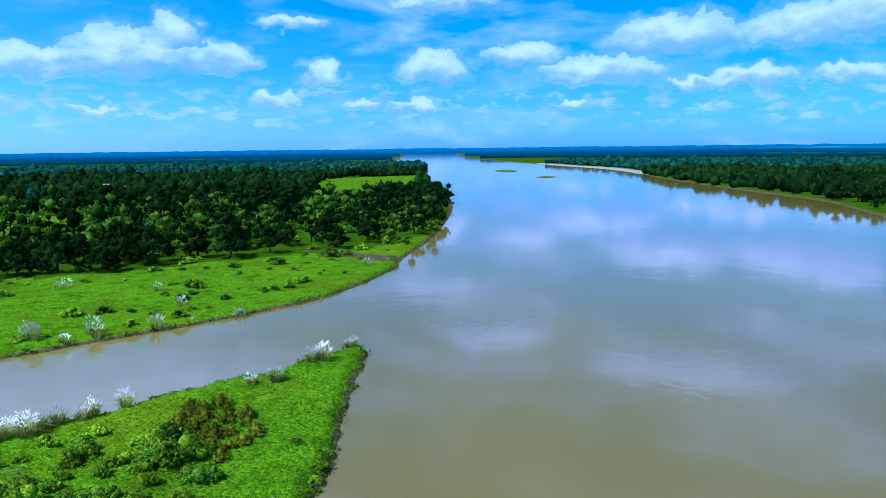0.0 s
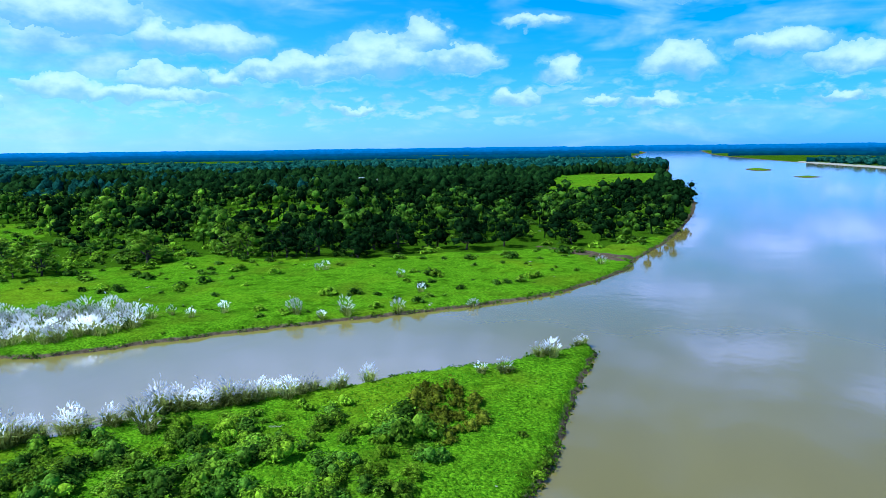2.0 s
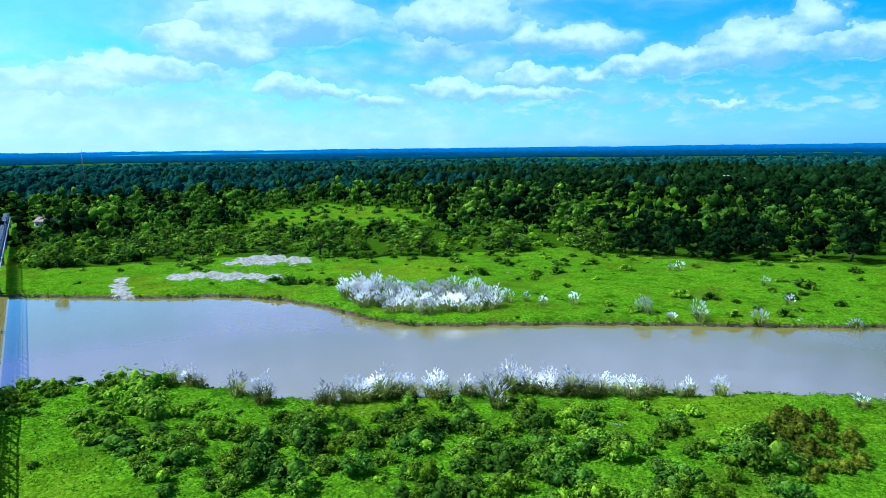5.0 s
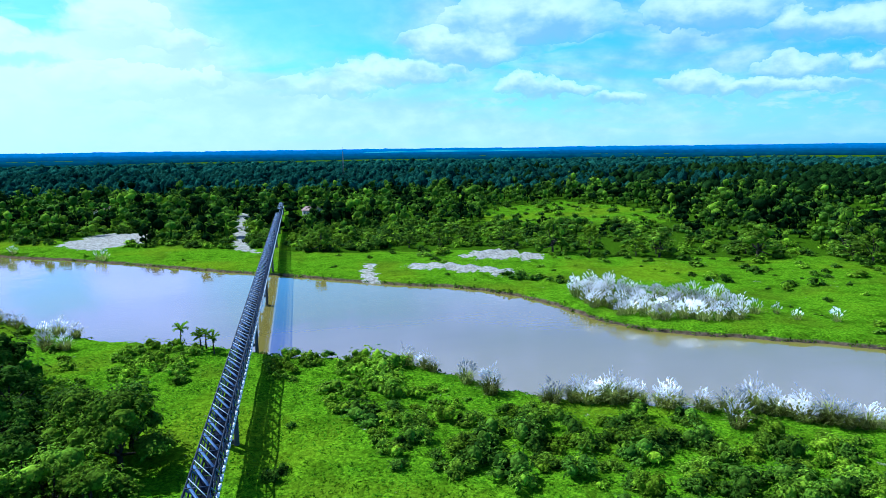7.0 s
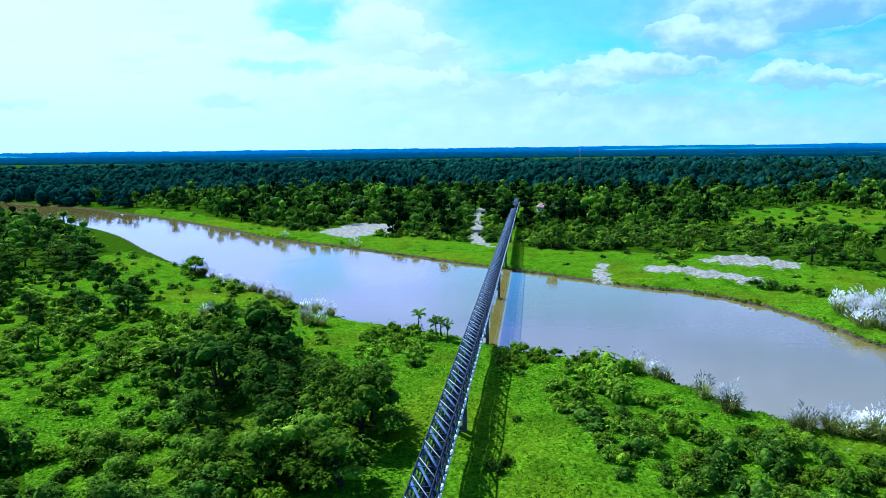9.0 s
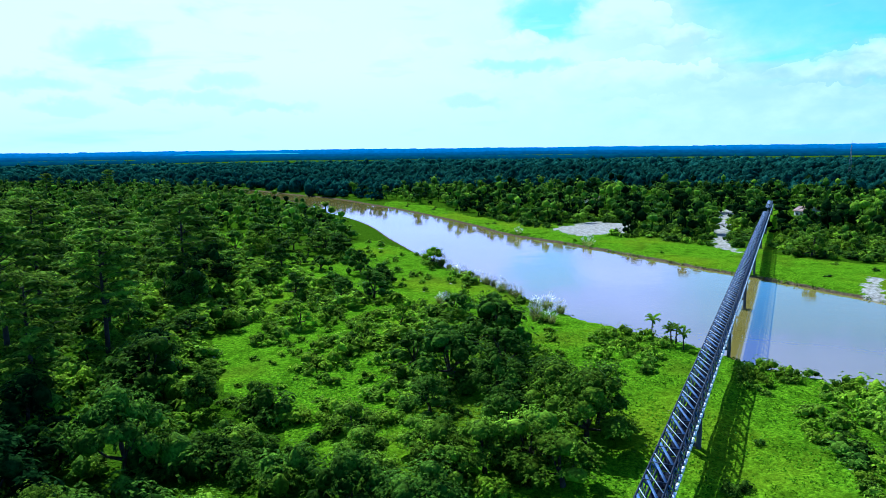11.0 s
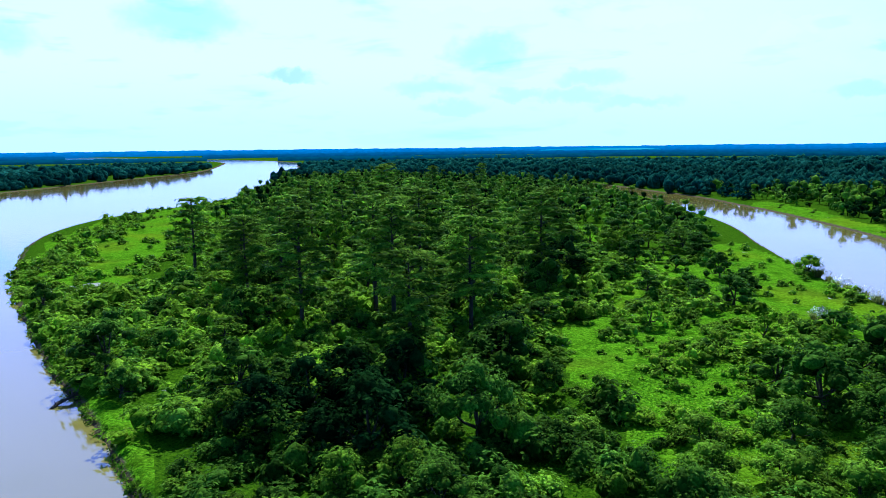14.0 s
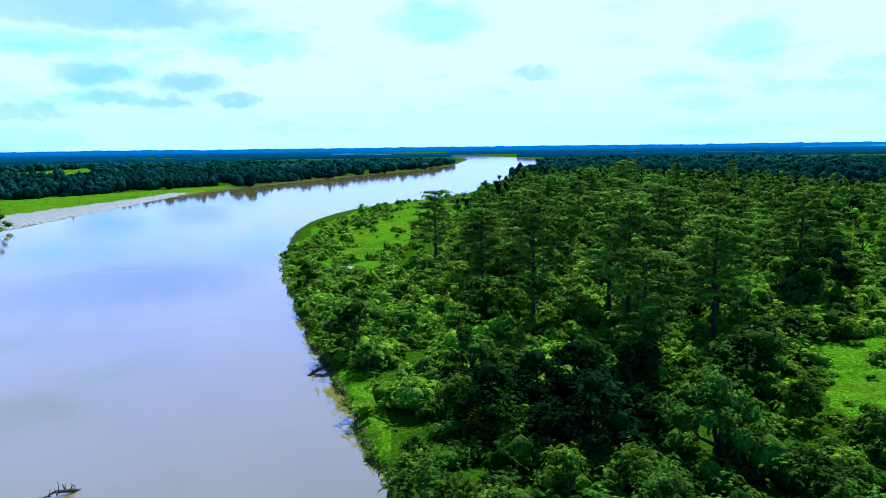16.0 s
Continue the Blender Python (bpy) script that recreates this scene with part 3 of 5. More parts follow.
MID_WOODS = [FRONT + [(-560, -60), (-520, 120), (-420, 330), (-250, 430), (8, 430), (8, 420)], [(-14, 127), (-11, 68), (-28, -62), (-37, -125), (-60, -224), (-112, -345), (-200, -415), (-420, -640), (-560, -640), (-520, -330), (-300, -118), (-190, -46), (-118, 22), (-60, 80)],
             [(-14, 127), (2, 300), (-26, 242), (-57, 224), (-86, 204), (-110, 190), (-147, 192), (-165, 150), (-192, 120), (-225, 62), (-256, 26), (-277, 2), (-312, -33), (-318, -50), (-346, -76), (-416, -119), (-443, -154), (-400, -140), (-200, 30), (-100, 90)]]
WOOD = [(-34, -34), (-66, -14), (-126, -14), (-160, -26), (-215, -64), (-260, -90), (-300, -118), (-560, -370), (-690, -560), (-960, -1120), (-830, -1180), (-428, -655), (-265, -462), (-150, -386), (-60, -224), (-37, -125), (-29, -62)]


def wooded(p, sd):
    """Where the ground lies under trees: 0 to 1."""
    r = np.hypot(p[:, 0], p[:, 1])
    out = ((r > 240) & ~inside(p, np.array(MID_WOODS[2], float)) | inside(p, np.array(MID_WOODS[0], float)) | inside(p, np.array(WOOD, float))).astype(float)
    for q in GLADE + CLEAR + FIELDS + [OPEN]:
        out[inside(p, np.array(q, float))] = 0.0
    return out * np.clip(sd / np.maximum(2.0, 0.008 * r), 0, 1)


def patch(p, polys, soft):
    out = np.zeros(len(p))
    for q in polys:
        near = (np.abs(p - q.mean(0)).max(1) < np.abs(q - q.mean(0)).max() + 20)
        if near.any():
            d = np.where(inside(p[near], q), 1, -1) * edge_distance(p[near], q)
            out[near] = np.maximum(out[near], np.clip(0.5 + d / soft, 0, 1))
    return out


def ground_z(p, sd=None):
    r = np.hypot(p[:, 0], p[:, 1])
    sd = shore(p) if sd is None else sd
    sd = sd + 0.55 * wavy(p, 11.0, 4) * np.clip(60 / np.maximum(r, 1) + 0.5, 0, 1.0)
    soft = np.maximum(1.8, 0.012 * r)
    z = np.where(sd > 0, 1.15 * np.clip(sd / soft, 0, 1), np.clip(sd / soft, -1, 0) * 1.5)
    z = z + np.where(sd > 0, np.clip(sd / 30, 0, 1) * (0.55 + 0.40 * wavy(p, 34.0, 5)) + np.clip(sd / 4, 0, 1) * 0.14 * wavy(p, 5.5, 6), 0)
    heap = patch(p, SAND[:2], 8.0)
    return z + heap * (0.9 + 0.9 * wavy(p, 6.0, 8)) * (heap > 0.3)


def build_ground():
    """One sheet, finer close by, out to the horizon."""
    head = np.concatenate([np.linspace(-42, 196, 680, endpoint=False), np.linspace(196, 318, 80, endpoint=False)])
    reach = np.concatenate([np.linspace(2, 44, 12, endpoint=False), 44 * 1.0145 ** np.arange(0, 330)])
    reach = reach[reach < 4900]
    a, r = np.meshgrid(np.radians(head), reach)
    p = np.stack([-np.sin(a) * r, np.cos(a) * r], -1).reshape(-1, 2)
    sd = shore(p)
    v = np.column_stack([p, ground_z(p, sd)])
    k, m = len(head), len(reach)
    i, j = np.meshgrid(np.arange(m - 1), np.arange(k), indexing="ij")
    q = np.stack([i * k + j, (i + 1) * k + j, (i + 1) * k + (j + 1) % k, i * k + (j + 1) % k], -1).reshape(-1, 4)
    q = q[:, ::-1]
    keep = (v[q, 2] > -1.45).any(1)
    me = mesh_of("ground", v, [q[keep]], GROUND)
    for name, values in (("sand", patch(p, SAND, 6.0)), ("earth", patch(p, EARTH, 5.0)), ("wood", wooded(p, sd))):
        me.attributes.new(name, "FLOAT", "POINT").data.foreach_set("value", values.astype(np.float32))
    me.polygons.foreach_set("use_smooth", np.ones(len(me.polygons), bool))
    tagged(new("ground", me), "green grassy floodplain with bare earth banks and pale sand", "ground", kind="structure")


build_ground()


def build_water():
    head = np.radians(np.linspace(0, 360, 96, endpoint=False))
    reach = np.array([0.0, 60, 160, 400, 1000, 2400, 4950])
    v = [(0, 0, 0)] + [(-math.sin(a) * r, math.cos(a) * r, 0) for r in reach[1:] for a in head]
    k = len(head)
    t = [(0, 1 + j, 1 + (j + 1) % k) for j in range(k)]
    q = [(1 + i * k + j, 1 + (i + 1) * k + j, 1 + (i + 1) * k + (j + 1) % k, 1 + i * k + (j + 1) % k) for i in range(len(reach) - 2) for j in range(k)]
    tagged(new("water", mesh_of("water", v, [t, q], WATER)), "calm muddy brown river reflecting blue sky and clouds", "river", kind="structure")


build_water()


def build_belt(reach, tall, low_tone, high_tone, seed, broken=True):
    """A glowing belt of far woods, kilometres off, haze put into its colour, broken where the river runs."""
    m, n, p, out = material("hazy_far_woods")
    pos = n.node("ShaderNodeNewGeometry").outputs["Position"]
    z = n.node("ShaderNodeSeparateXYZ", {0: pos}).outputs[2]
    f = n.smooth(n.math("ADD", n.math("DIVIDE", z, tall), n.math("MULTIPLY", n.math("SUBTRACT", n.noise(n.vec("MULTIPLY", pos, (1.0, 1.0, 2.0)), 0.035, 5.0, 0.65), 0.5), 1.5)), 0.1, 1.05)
    # emission carries the haze tone, lighter towards the crowns
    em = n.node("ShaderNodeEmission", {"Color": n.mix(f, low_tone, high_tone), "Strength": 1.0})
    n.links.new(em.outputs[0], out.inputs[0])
    k = 3000
    head = np.linspace(0, 2 * np.pi, k, endpoint=False)
    rng = np.random.default_rng(seed)
    ring = np.stack([-np.sin(head), np.cos(head)], -1) * (reach * (1 + 0.04 * np.sin(head * 9 + seed) + 0.02 * np.sin(head * 23 + 2 * seed)))[:, None]
    crown = np.repeat(rng.normal(0, 1, k // 5), 5) + rng.normal(0, 0.6, k)
    top = tall * (1 + 0.05 * wavy(ring, 900.0, seed) + 0.03 * wavy(ring, 170.0, seed + 1)) + min(0.06 * tall, 0.8) * crown
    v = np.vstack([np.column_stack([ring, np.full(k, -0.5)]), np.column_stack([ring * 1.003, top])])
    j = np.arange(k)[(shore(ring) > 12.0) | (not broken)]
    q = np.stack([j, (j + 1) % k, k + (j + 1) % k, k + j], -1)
    tagged(new("backdrop", mesh_of("backdrop", v, [q], m)), "belt of far woods below the horizon, blue haze painted as glow", "far woods", kind="structure")


# glow turns bluer and brighter with distance, standing in for haze
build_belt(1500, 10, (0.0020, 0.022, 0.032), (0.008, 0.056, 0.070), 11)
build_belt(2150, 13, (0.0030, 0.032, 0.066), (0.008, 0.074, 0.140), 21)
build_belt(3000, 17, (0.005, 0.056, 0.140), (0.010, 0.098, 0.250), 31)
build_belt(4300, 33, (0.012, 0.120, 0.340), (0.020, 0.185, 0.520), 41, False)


def build_pale_fields(start, end, low, high):
    """Pale fields kilometres off, as upright glowing strips with painted haze, between the last belts of woods."""
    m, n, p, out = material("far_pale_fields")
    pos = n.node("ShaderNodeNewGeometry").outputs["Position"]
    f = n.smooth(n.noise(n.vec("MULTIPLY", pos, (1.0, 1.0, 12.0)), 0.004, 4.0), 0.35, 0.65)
    # emission holds the pale field tone with distance haze mixed in
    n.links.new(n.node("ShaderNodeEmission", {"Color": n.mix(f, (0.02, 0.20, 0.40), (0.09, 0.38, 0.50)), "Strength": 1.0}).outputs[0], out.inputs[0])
    head = np.radians(np.linspace(start, end, 60))
    ring = np.stack([-np.sin(head), np.cos(head)], -1) * 4080
    s = np.sin(np.linspace(0, np.pi, 60)) ** 0.5
    v = np.vstack([np.column_stack([ring, np.full(60, low)]), np.column_stack([ring, low + (high - low) * s])])
    j = np.arange(59)
    tagged(new("backdrop", mesh_of("backdrop", v, [np.stack([j, j + 1, 61 + j, 60 + j], -1)], m)), "pale fields far off below the horizon, haze painted as glow", "far fields", kind="structure")


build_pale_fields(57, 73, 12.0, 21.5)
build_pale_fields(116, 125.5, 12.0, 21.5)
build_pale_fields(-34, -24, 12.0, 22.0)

# ---------------------------------------------------------------- plants: the kinds


def make_bush(seed, leaves=70, size=0.25, cores=(ICO2, ICO1), heaps=6):
    """A vine-grown heap of leafy clumps, about 2 m across and 2 m high at scale 1."""
    rng = np.random.default_rng(seed)
    b = Build()
    for k in range(heaps):
        a, r = rng.uniform(0, 6.3), (0.0 if k == 0 else rng.uniform(0.5, 1.05))
        s = rng.uniform(0.42, 0.70) * (1.25 if k == 0 else 1)
        z = 1.2 if k == 0 else rng.uniform(0.45, 1.05)
        c = (math.cos(a) * r, math.sin(a) * r, z * 0.62)
        clump(b, rng, c, (s, s, z * rng.uniform(0.62, 0.8)), leaves, size, base=cores[0 if k < 3 else 1], lift=-0.25)
    return b


def make_tree(seed, clumps, leaves, size, spread=3.8, top=7.0, base=ICO2, flat=0.78, fork_at=0.30, skirt=0.48):
    """A broad tree: tapered trunk with limbs, each limb carrying leafy clumps in a dense uneven dome."""
    rng = np.random.default_rng(seed)
    wood, crown = Build(), Build()
    lean = rng.normal(0, 0.3, 2)
    fork = np.array([lean[0], lean[1], top * fork_at])
    tube(wood, [(0, 0, -0.6), fork * (0.5, 0.5, 0.5), fork], [0.34, 0.25, 0.20], 5)
    for k in range(clumps):
        a = k * 2.4 + rng.uniform(-0.5, 0.5)
        f = math.sqrt((k + 0.2) / clumps) * rng.uniform(0.8, 1.1)
        r = spread * 0.78 * f
        z = top * (0.78 - skirt * f**2 + rng.normal(0, 0.07))
        c = np.array([math.cos(a) * r + lean[0], math.sin(a) * r + lean[1], max(z, 0.95)])
        s = rng.uniform(0.75, 1.3) * spread * (0.36 if clumps > 6 else 0.54)
        if k % 2 == 0 and clumps > 6:
            tube(wood, [fork, (fork + c) / 2 + (0, 0, -0.3), c], [0.15, 0.09, 0.04], 4)
        elif k == 0:
            tube(crown, [(0, 0, -0.6), c], [0.3, 0.2], 3)
        clump(crown, rng, c, (s, s * rng.uniform(0.8, 1.2), s * flat * rng.uniform(0.8, 1.25)), leaves, size, base=base, lift=-0.35)
    return wood, crown


def make_tall(seed, leaves=66, size=0.66, base=ICO1):
    """A tall tree with a straight trunk and tiers of flat, feathery boughs; 23 m high at scale 1."""
    rng = np.random.default_rng(seed)
    wood, crown = Build(), Build()
    top = 22.5
    tube(wood, [(0, 0, -0.6), (0.1, 0.1, 8), (0.3, -0.1, 16), (0.2, 0.1, top)], [0.50, 0.36, 0.24, 0.07], 7)
    for k in range(30):
        z = 7.0 + (top - 6.6) * (k / 29) ** 0.9
        a = k * 2.4 + rng.uniform(-0.6, 0.6)
        reach = (1.0 - abs((z - 14) / 13) ** 2) * rng.uniform(2.6, 5.6) + 0.8
        tip = np.array([math.cos(a) * reach, math.sin(a) * reach, z + rng.uniform(0.0, 1.2)])
        tube(wood, [(0.2, 0, z - 0.6), tip * (0.55, 0.55, 1), tip], [0.10, 0.06, 0.02], 4)
        for s, f in ((1.0, 1.0), (0.55, 0.8)):
            c = tip * (s, s, 1) + rng.normal(0, 0.3, 3)
            clump(crown, rng, c, (2.4 * f, 2.4 * f, 0.60), leaves, size, base=base, core=0.66, lift=-0.5, aspect=0.5)
    return wood, crown


def make_palm(seed):
    """A small fan of arching fronds on a thin stem, 4 m high."""
    rng = np.random.default_rng(seed)
    wood, crown = Build(), Build()
    tube(wood, [(0, 0, -0.3), (0.1, 0, 1.5), (0.2, 0.1, 3.0)], [0.16, 0.12, 0.09])
    for k in range(15):
        a, up = k * 2.4, rng.uniform(0.5, 1.7)
        pts = [np.array([0.2, 0.1, 3.0]) + np.array([math.cos(a) * s * 1.5, math.sin(a) * s * 1.5, up * s * 1.7 - 1.2 * s * s]) for s in np.linspace(0, 1, 7)]
        for i in range(6):
            d = unit(pts[i + 1] - pts[i])
            side = unit(np.cross(d, (0, 0, 1.0)))
            wide = 0.34 * math.sin((i + 0.6) / 6.6 * 3.1)
            v = [pts[i], pts[i + 1], pts[i + 1] + side * wide - (0, 0, 0.18), pts[i] + side * wide * 0.8 - (0, 0, 0.12), pts[i + 1] - side * wide - (0, 0, 0.18), pts[i] - side * wide * 0.8 - (0, 0, 0.12)]
            crown.add(v, quads=[(0, 1, 2, 3), (1, 0, 5, 4)])
    return wood.mesh("stem", BARK), crown.mesh("frond_crown", LEAF_PALM)


def make_reed(seed, blades=150, plumes=38, tall=2.5, down=6):
    """A tussock of tall, arching cane grass with white feathery plumes."""
    rng = np.random.default_rng(seed)
    green, white = Build(), Build()
    a, r = rng.uniform(0, 6.3, blades), np.sqrt(rng.uniform(0, 1, blades)) * 0.7
    foot = np.stack([np.cos(a) * r, np.sin(a) * r, np.full(blades, -0.2)], -1)
    out = np.stack([np.cos(a), np.sin(a), np.zeros(blades)], -1) * (0.3 + r[:, None] * 1.3) + rng.normal(0, 0.3, (blades, 3)) * (1, 1, 0)
    h = tall * rng.uniform(0.35, 0.85, blades)[:, None]
    mid, tip = foot + out * 0.40 + (0, 0, 1) * h * 0.8, foot + out * 1.25 + (0, 0, 1) * h * 0.9
    side = unit(np.cross(out + 1e-3, (0, 0, 1.0))) * 0.05
    v = np.stack([foot - side, foot + side, mid + side, mid - side, tip], 1).reshape(-1, 3)
    i = np.arange(blades)[:, None] * 5
    green.add(v, tris=i + (3, 2, 4), quads=i + (0, 1, 2, 3))
    for k in range(plumes):
        b, q = rng.uniform(0, 6.3), 1.15 * math.sqrt(rng.uniform(0, 1))
        o = np.array([math.cos(b), math.sin(b), 0])
        p0 = o * q + (0, 0, tall * (0.98 - 0.34 * q * q + rng.normal(0, 0.11)))
        bend = o * (0.10 + 0.32 * q) + (0.16, 0.08, 0)
        p1 = p0 + bend * 0.35 + (0, 0, 0.26)
        p2 = p0 + bend * 0.90 + (0, 0, 0.40)
        tube(white, [p0, (p0 + p1) / 2, p1, p2], [0.010, 0.050, 0.042, 0.010], 3)
        at = p0 + (p2 - p0) * rng.uniform(0.05, 0.95, (down, 1))
        lv, lq = leaf_quads(rng, at, rng.normal(0, 1, (down, 3)), 0.14, 0.5, -0.2)
        white.add(lv, quads=lq)
    return green.mesh("tuft", LEAF_REED), white.mesh("plumage", PLUME)


BUSH_N, BUSH_F = [make_bush(20 + i, 95, 0.19) for i in range(6)], [make_bush(30 + i, 40, 0.28, (ICO1, ICO1), 5) for i in range(4)]
BUSH_V = [make_bush(35 + i, 14, 0.55, (ICO1, ICO1), 4) for i in range(3)]
BUSHES = [b.mesh("bush", m) for b, m in zip(BUSH_N, (LEAF_BUSH, LEAF_DEEP, LEAF_TREE, LEAF_BUSH, LEAF_DEEP, LEAF_TREE))]
BUSHES_DENSE = [b.mesh("bush", m) for b, m in zip(BUSH_N[::-1], (LEAF_DEEP, LEAF_TREE, LEAF_DEEP, LEAF_DEEP, LEAF_DEEP))]
BUSHES_OLIVE = [make_bush(40 + i, 90, 0.22).mesh("olive_shrub", LEAF_OLIVE) for i in range(2)]
TREES = []
for i in range(5):
    wood, crown = make_tree(50 + i, 13, 66, 0.42, base=ICO1, skirt=0.66, fork_at=0.2)
    TREES.append((wood.mesh("trunk", BARK), crown.mesh("crown", (LEAF_TREE, LEAF_BUSH, LEAF_TREE, LEAF_DEEP, LEAF_BUSH)[i])))
for i in range(3):
    wood, crown = make_tree(150 + i, 14, 80, 0.46, base=ICO1, spread=4.6, top=7.4, flat=0.42, skirt=0.56, fork_at=0.28)
    TREES.append((wood.mesh("trunk", BARK), crown.mesh("crown", (LEAF_TREE, LEAF_DEEP, LEAF_TALL)[i])))
TREES_DEEP = []
for i in range(3):
    wood, crown = make_tree(160 + i, 15, 78, 0.40, base=ICO1, spread=4.1, skirt=0.66, fork_at=0.2)
    TREES_DEEP.append((wood.mesh("trunk", BARK), crown.mesh("crown", LEAF_DEEP)))
TREES_FINE = []
for i in range(3):
    wood, crown = make_tree(180 + i, 16, 170, 0.28, base=ICO1, spread=4.1, skirt=0.66, fork_at=0.2)
    TREES_FINE.append((wood.mesh("trunk", BARK), crown.mesh("crown", (LEAF_DEEP, LEAF_TREE, LEAF_DEEP)[i])))
# crowns in the leaf colour darkened for cloud shade
TREES_DARK = []
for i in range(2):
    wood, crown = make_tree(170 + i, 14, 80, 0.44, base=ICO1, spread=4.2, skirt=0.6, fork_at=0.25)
    TREES_DARK.append((wood.mesh("trunk", BARK), crown.mesh("crown", LEAF_DARK_SHADED)))
TREE_F = [make_tree(60 + i, 8, 36, 0.52, base=ICO1, spread=3.9, skirt=0.76)[1] for i in range(5)]
TREE_V = [make_tree(65 + i, 4, 18, 0.78, base=ICO1, spread=3.6, top=6.2, skirt=0.76)[1] for i in range(5)]
TALLS = []
for i in range(3):
    wood, crown = make_tall(70 + i)
    TALLS.append((wood.mesh("trunk", BARK), crown.mesh("crown", LEAF_TALL)))
PALMS = [make_palm(80 + i) for i in range(2)]
REEDS = [make_reed(90, 130, 54, 2.5, 7), make_reed(91, 140, 36, 2.5, 7), make_reed(92, 150, 22, 2.5, 7), make_reed(93, 120, 46, 2.5, 7)]
REEDS_FAR = [make_reed(95 + i, 44, 50 - 12 * i, 2.2, 4) for i in range(3)]

# ---------------------------------------------------------------- plants: where they stand

TAGS = {
    "bush": ("bright green bush overgrown with creeping vines", "bush", "bushes on the floodplain"),
    "olive_shrub": ("olive brown drying shrub among green grass", "shrub", "drying shrubs on the spit"),
    "tree": ("broad-crowned green tree in riverside woodland", "tree", "woodland trees"),
    "tall_tree": ("tall straight-trunked tree with tiers of feathery boughs", "tree", "tall trees above the bushes"),
    "palm": ("small green palm with arching fronds", "palm", "palms"),
    "reed_tussock": ("cane grass tussock with white feathery plumes", "reed", "flowering cane grass"),
}


def place(name, meshes, x, y, size, turn, z, stretch=1.0):
    """Sets one plant: a single mesh, or an Empty with its parts."""
    m = pose(x, y, z, 0, 0, turn) @ Matrix.Diagonal((size, size, size * stretch, 1))
    if isinstance(meshes, tuple):
        root = new(name)
        for me in meshes:
            ob = part(me.name.split(".")[0], me, root)
            if name == "reed_tussock":
                tagged(ob, kind="stuff")
    else:
        root = new(name, meshes)
    root.matrix_world = m
    return tagged(root, *TAGS[name])


def scatter(rng, poly, spacing, margin=1.0, avoid=(), jitter=0.42, chance=1.0):
    """Loose rows of places in a polygon of the plan, on land, clear of some other polygons."""
    poly = np.array(poly, float)
    lo, hi = poly.min(0), poly.max(0)
    gx, gy = np.meshgrid(np.arange(lo[0], hi[0], spacing), np.arange(lo[1], hi[1], spacing * 0.87))
    gx = gx + (np.arange(gx.shape[0]) % 2)[:, None] * spacing / 2
    p = np.stack([gx.ravel(), gy.ravel()], -1)
    p = p + rng.uniform(-jitter, jitter, p.shape) * spacing
    p = p[rng.uniform(0, 1, len(p)) < chance]
    p = p[inside(p, poly)]
    for q in avoid:
        p = p[~inside(p, np.array(q, float))]
    return p[shore(p) > margin] if len(p) else p


def loose_groups(p, scale, seed, least):
    """Keeps the places that gather in uneven groups."""
    return p[wavy(p, scale, seed) + 0.6 * wavy(p, scale * 0.4, seed + 1) > least]


WAITING = {"bush": [], "tree": []}


def plant(rng, name, kinds, spots, size, stretch=(0.85, 1.15), sink=0.1):
    """Sets plants of one kind; bushes and trees wait until all their places are known."""
    spots = np.asarray(spots, float).reshape(-1, 2)
    if not len(spots):
        return
    swell = 1 + 0.32 * np.clip(wavy(spots, 24.0, 61), -1, 1) if name in WAITING else np.ones(len(spots))
    for (x, y), z, grow in zip(spots, ground_z(spots), swell):
        s = rng.uniform(*size) * grow
        row = (kinds, x, y, s, rng.uniform(0, 360), z - sink * s, rng.uniform(*stretch))
        if name in WAITING:
            WAITING[name].append(row)
        else:
            place(name, kinds[rng.integers(len(kinds))], *row[1:])


def settle(name, near, far, joined, mat, label, limit=300, split=190.0, fine=()):
    """The plants closest to the path as things of their own, the others joined."""
    rows = sorted(WAITING[name], key=lambda row: math.hypot(row[1], row[2]))
    for n, row in enumerate(rows[:limit]):
        kinds = fine if fine and n < 45 and row[0] is not TREES_DARK else row[0]
        place(name, kinds[(n * 7 + int(row[4])) % len(kinds)], *row[1:])
    b = {k: Build() for k in mat}
    west = inside(np.array([row[1:3] for row in rows[limit:]]), LANDS[1])
    for n, (kinds, x, y, s, turn, z, stretch) in enumerate(rows[limit:]):
        some = near if math.hypot(x, y) < split else far
        src = some[(n * 5 + int(turn)) % len(some)]
        c, d = math.cos(radians(turn)) * s, math.sin(radians(turn)) * s
        m = np.array([(c, -d, 0), (d, c, 0), (0, 0, s * stretch)])
        # west woods under cloud shade get the shade-darkened leaf colour
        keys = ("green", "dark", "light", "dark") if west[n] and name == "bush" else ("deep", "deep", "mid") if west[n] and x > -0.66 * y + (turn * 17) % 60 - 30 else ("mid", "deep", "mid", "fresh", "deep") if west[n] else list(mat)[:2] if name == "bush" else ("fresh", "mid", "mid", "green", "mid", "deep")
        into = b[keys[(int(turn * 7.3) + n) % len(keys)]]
        base = into.n
        into.v.append(np.concatenate(src.v) @ m.T + (x, y, z))
        into.t += [t + base for t in src.t]
        into.q += [q + base for q in src.q]
        into.n += src.n
    for key, build in b.items():
        if build.n:
            tagged(new(joined, build.mesh(joined, mat[key])), label[key], "thicket" if name == "bush" else "forest", kind="stuff")


rng = np.random.default_rng(7)
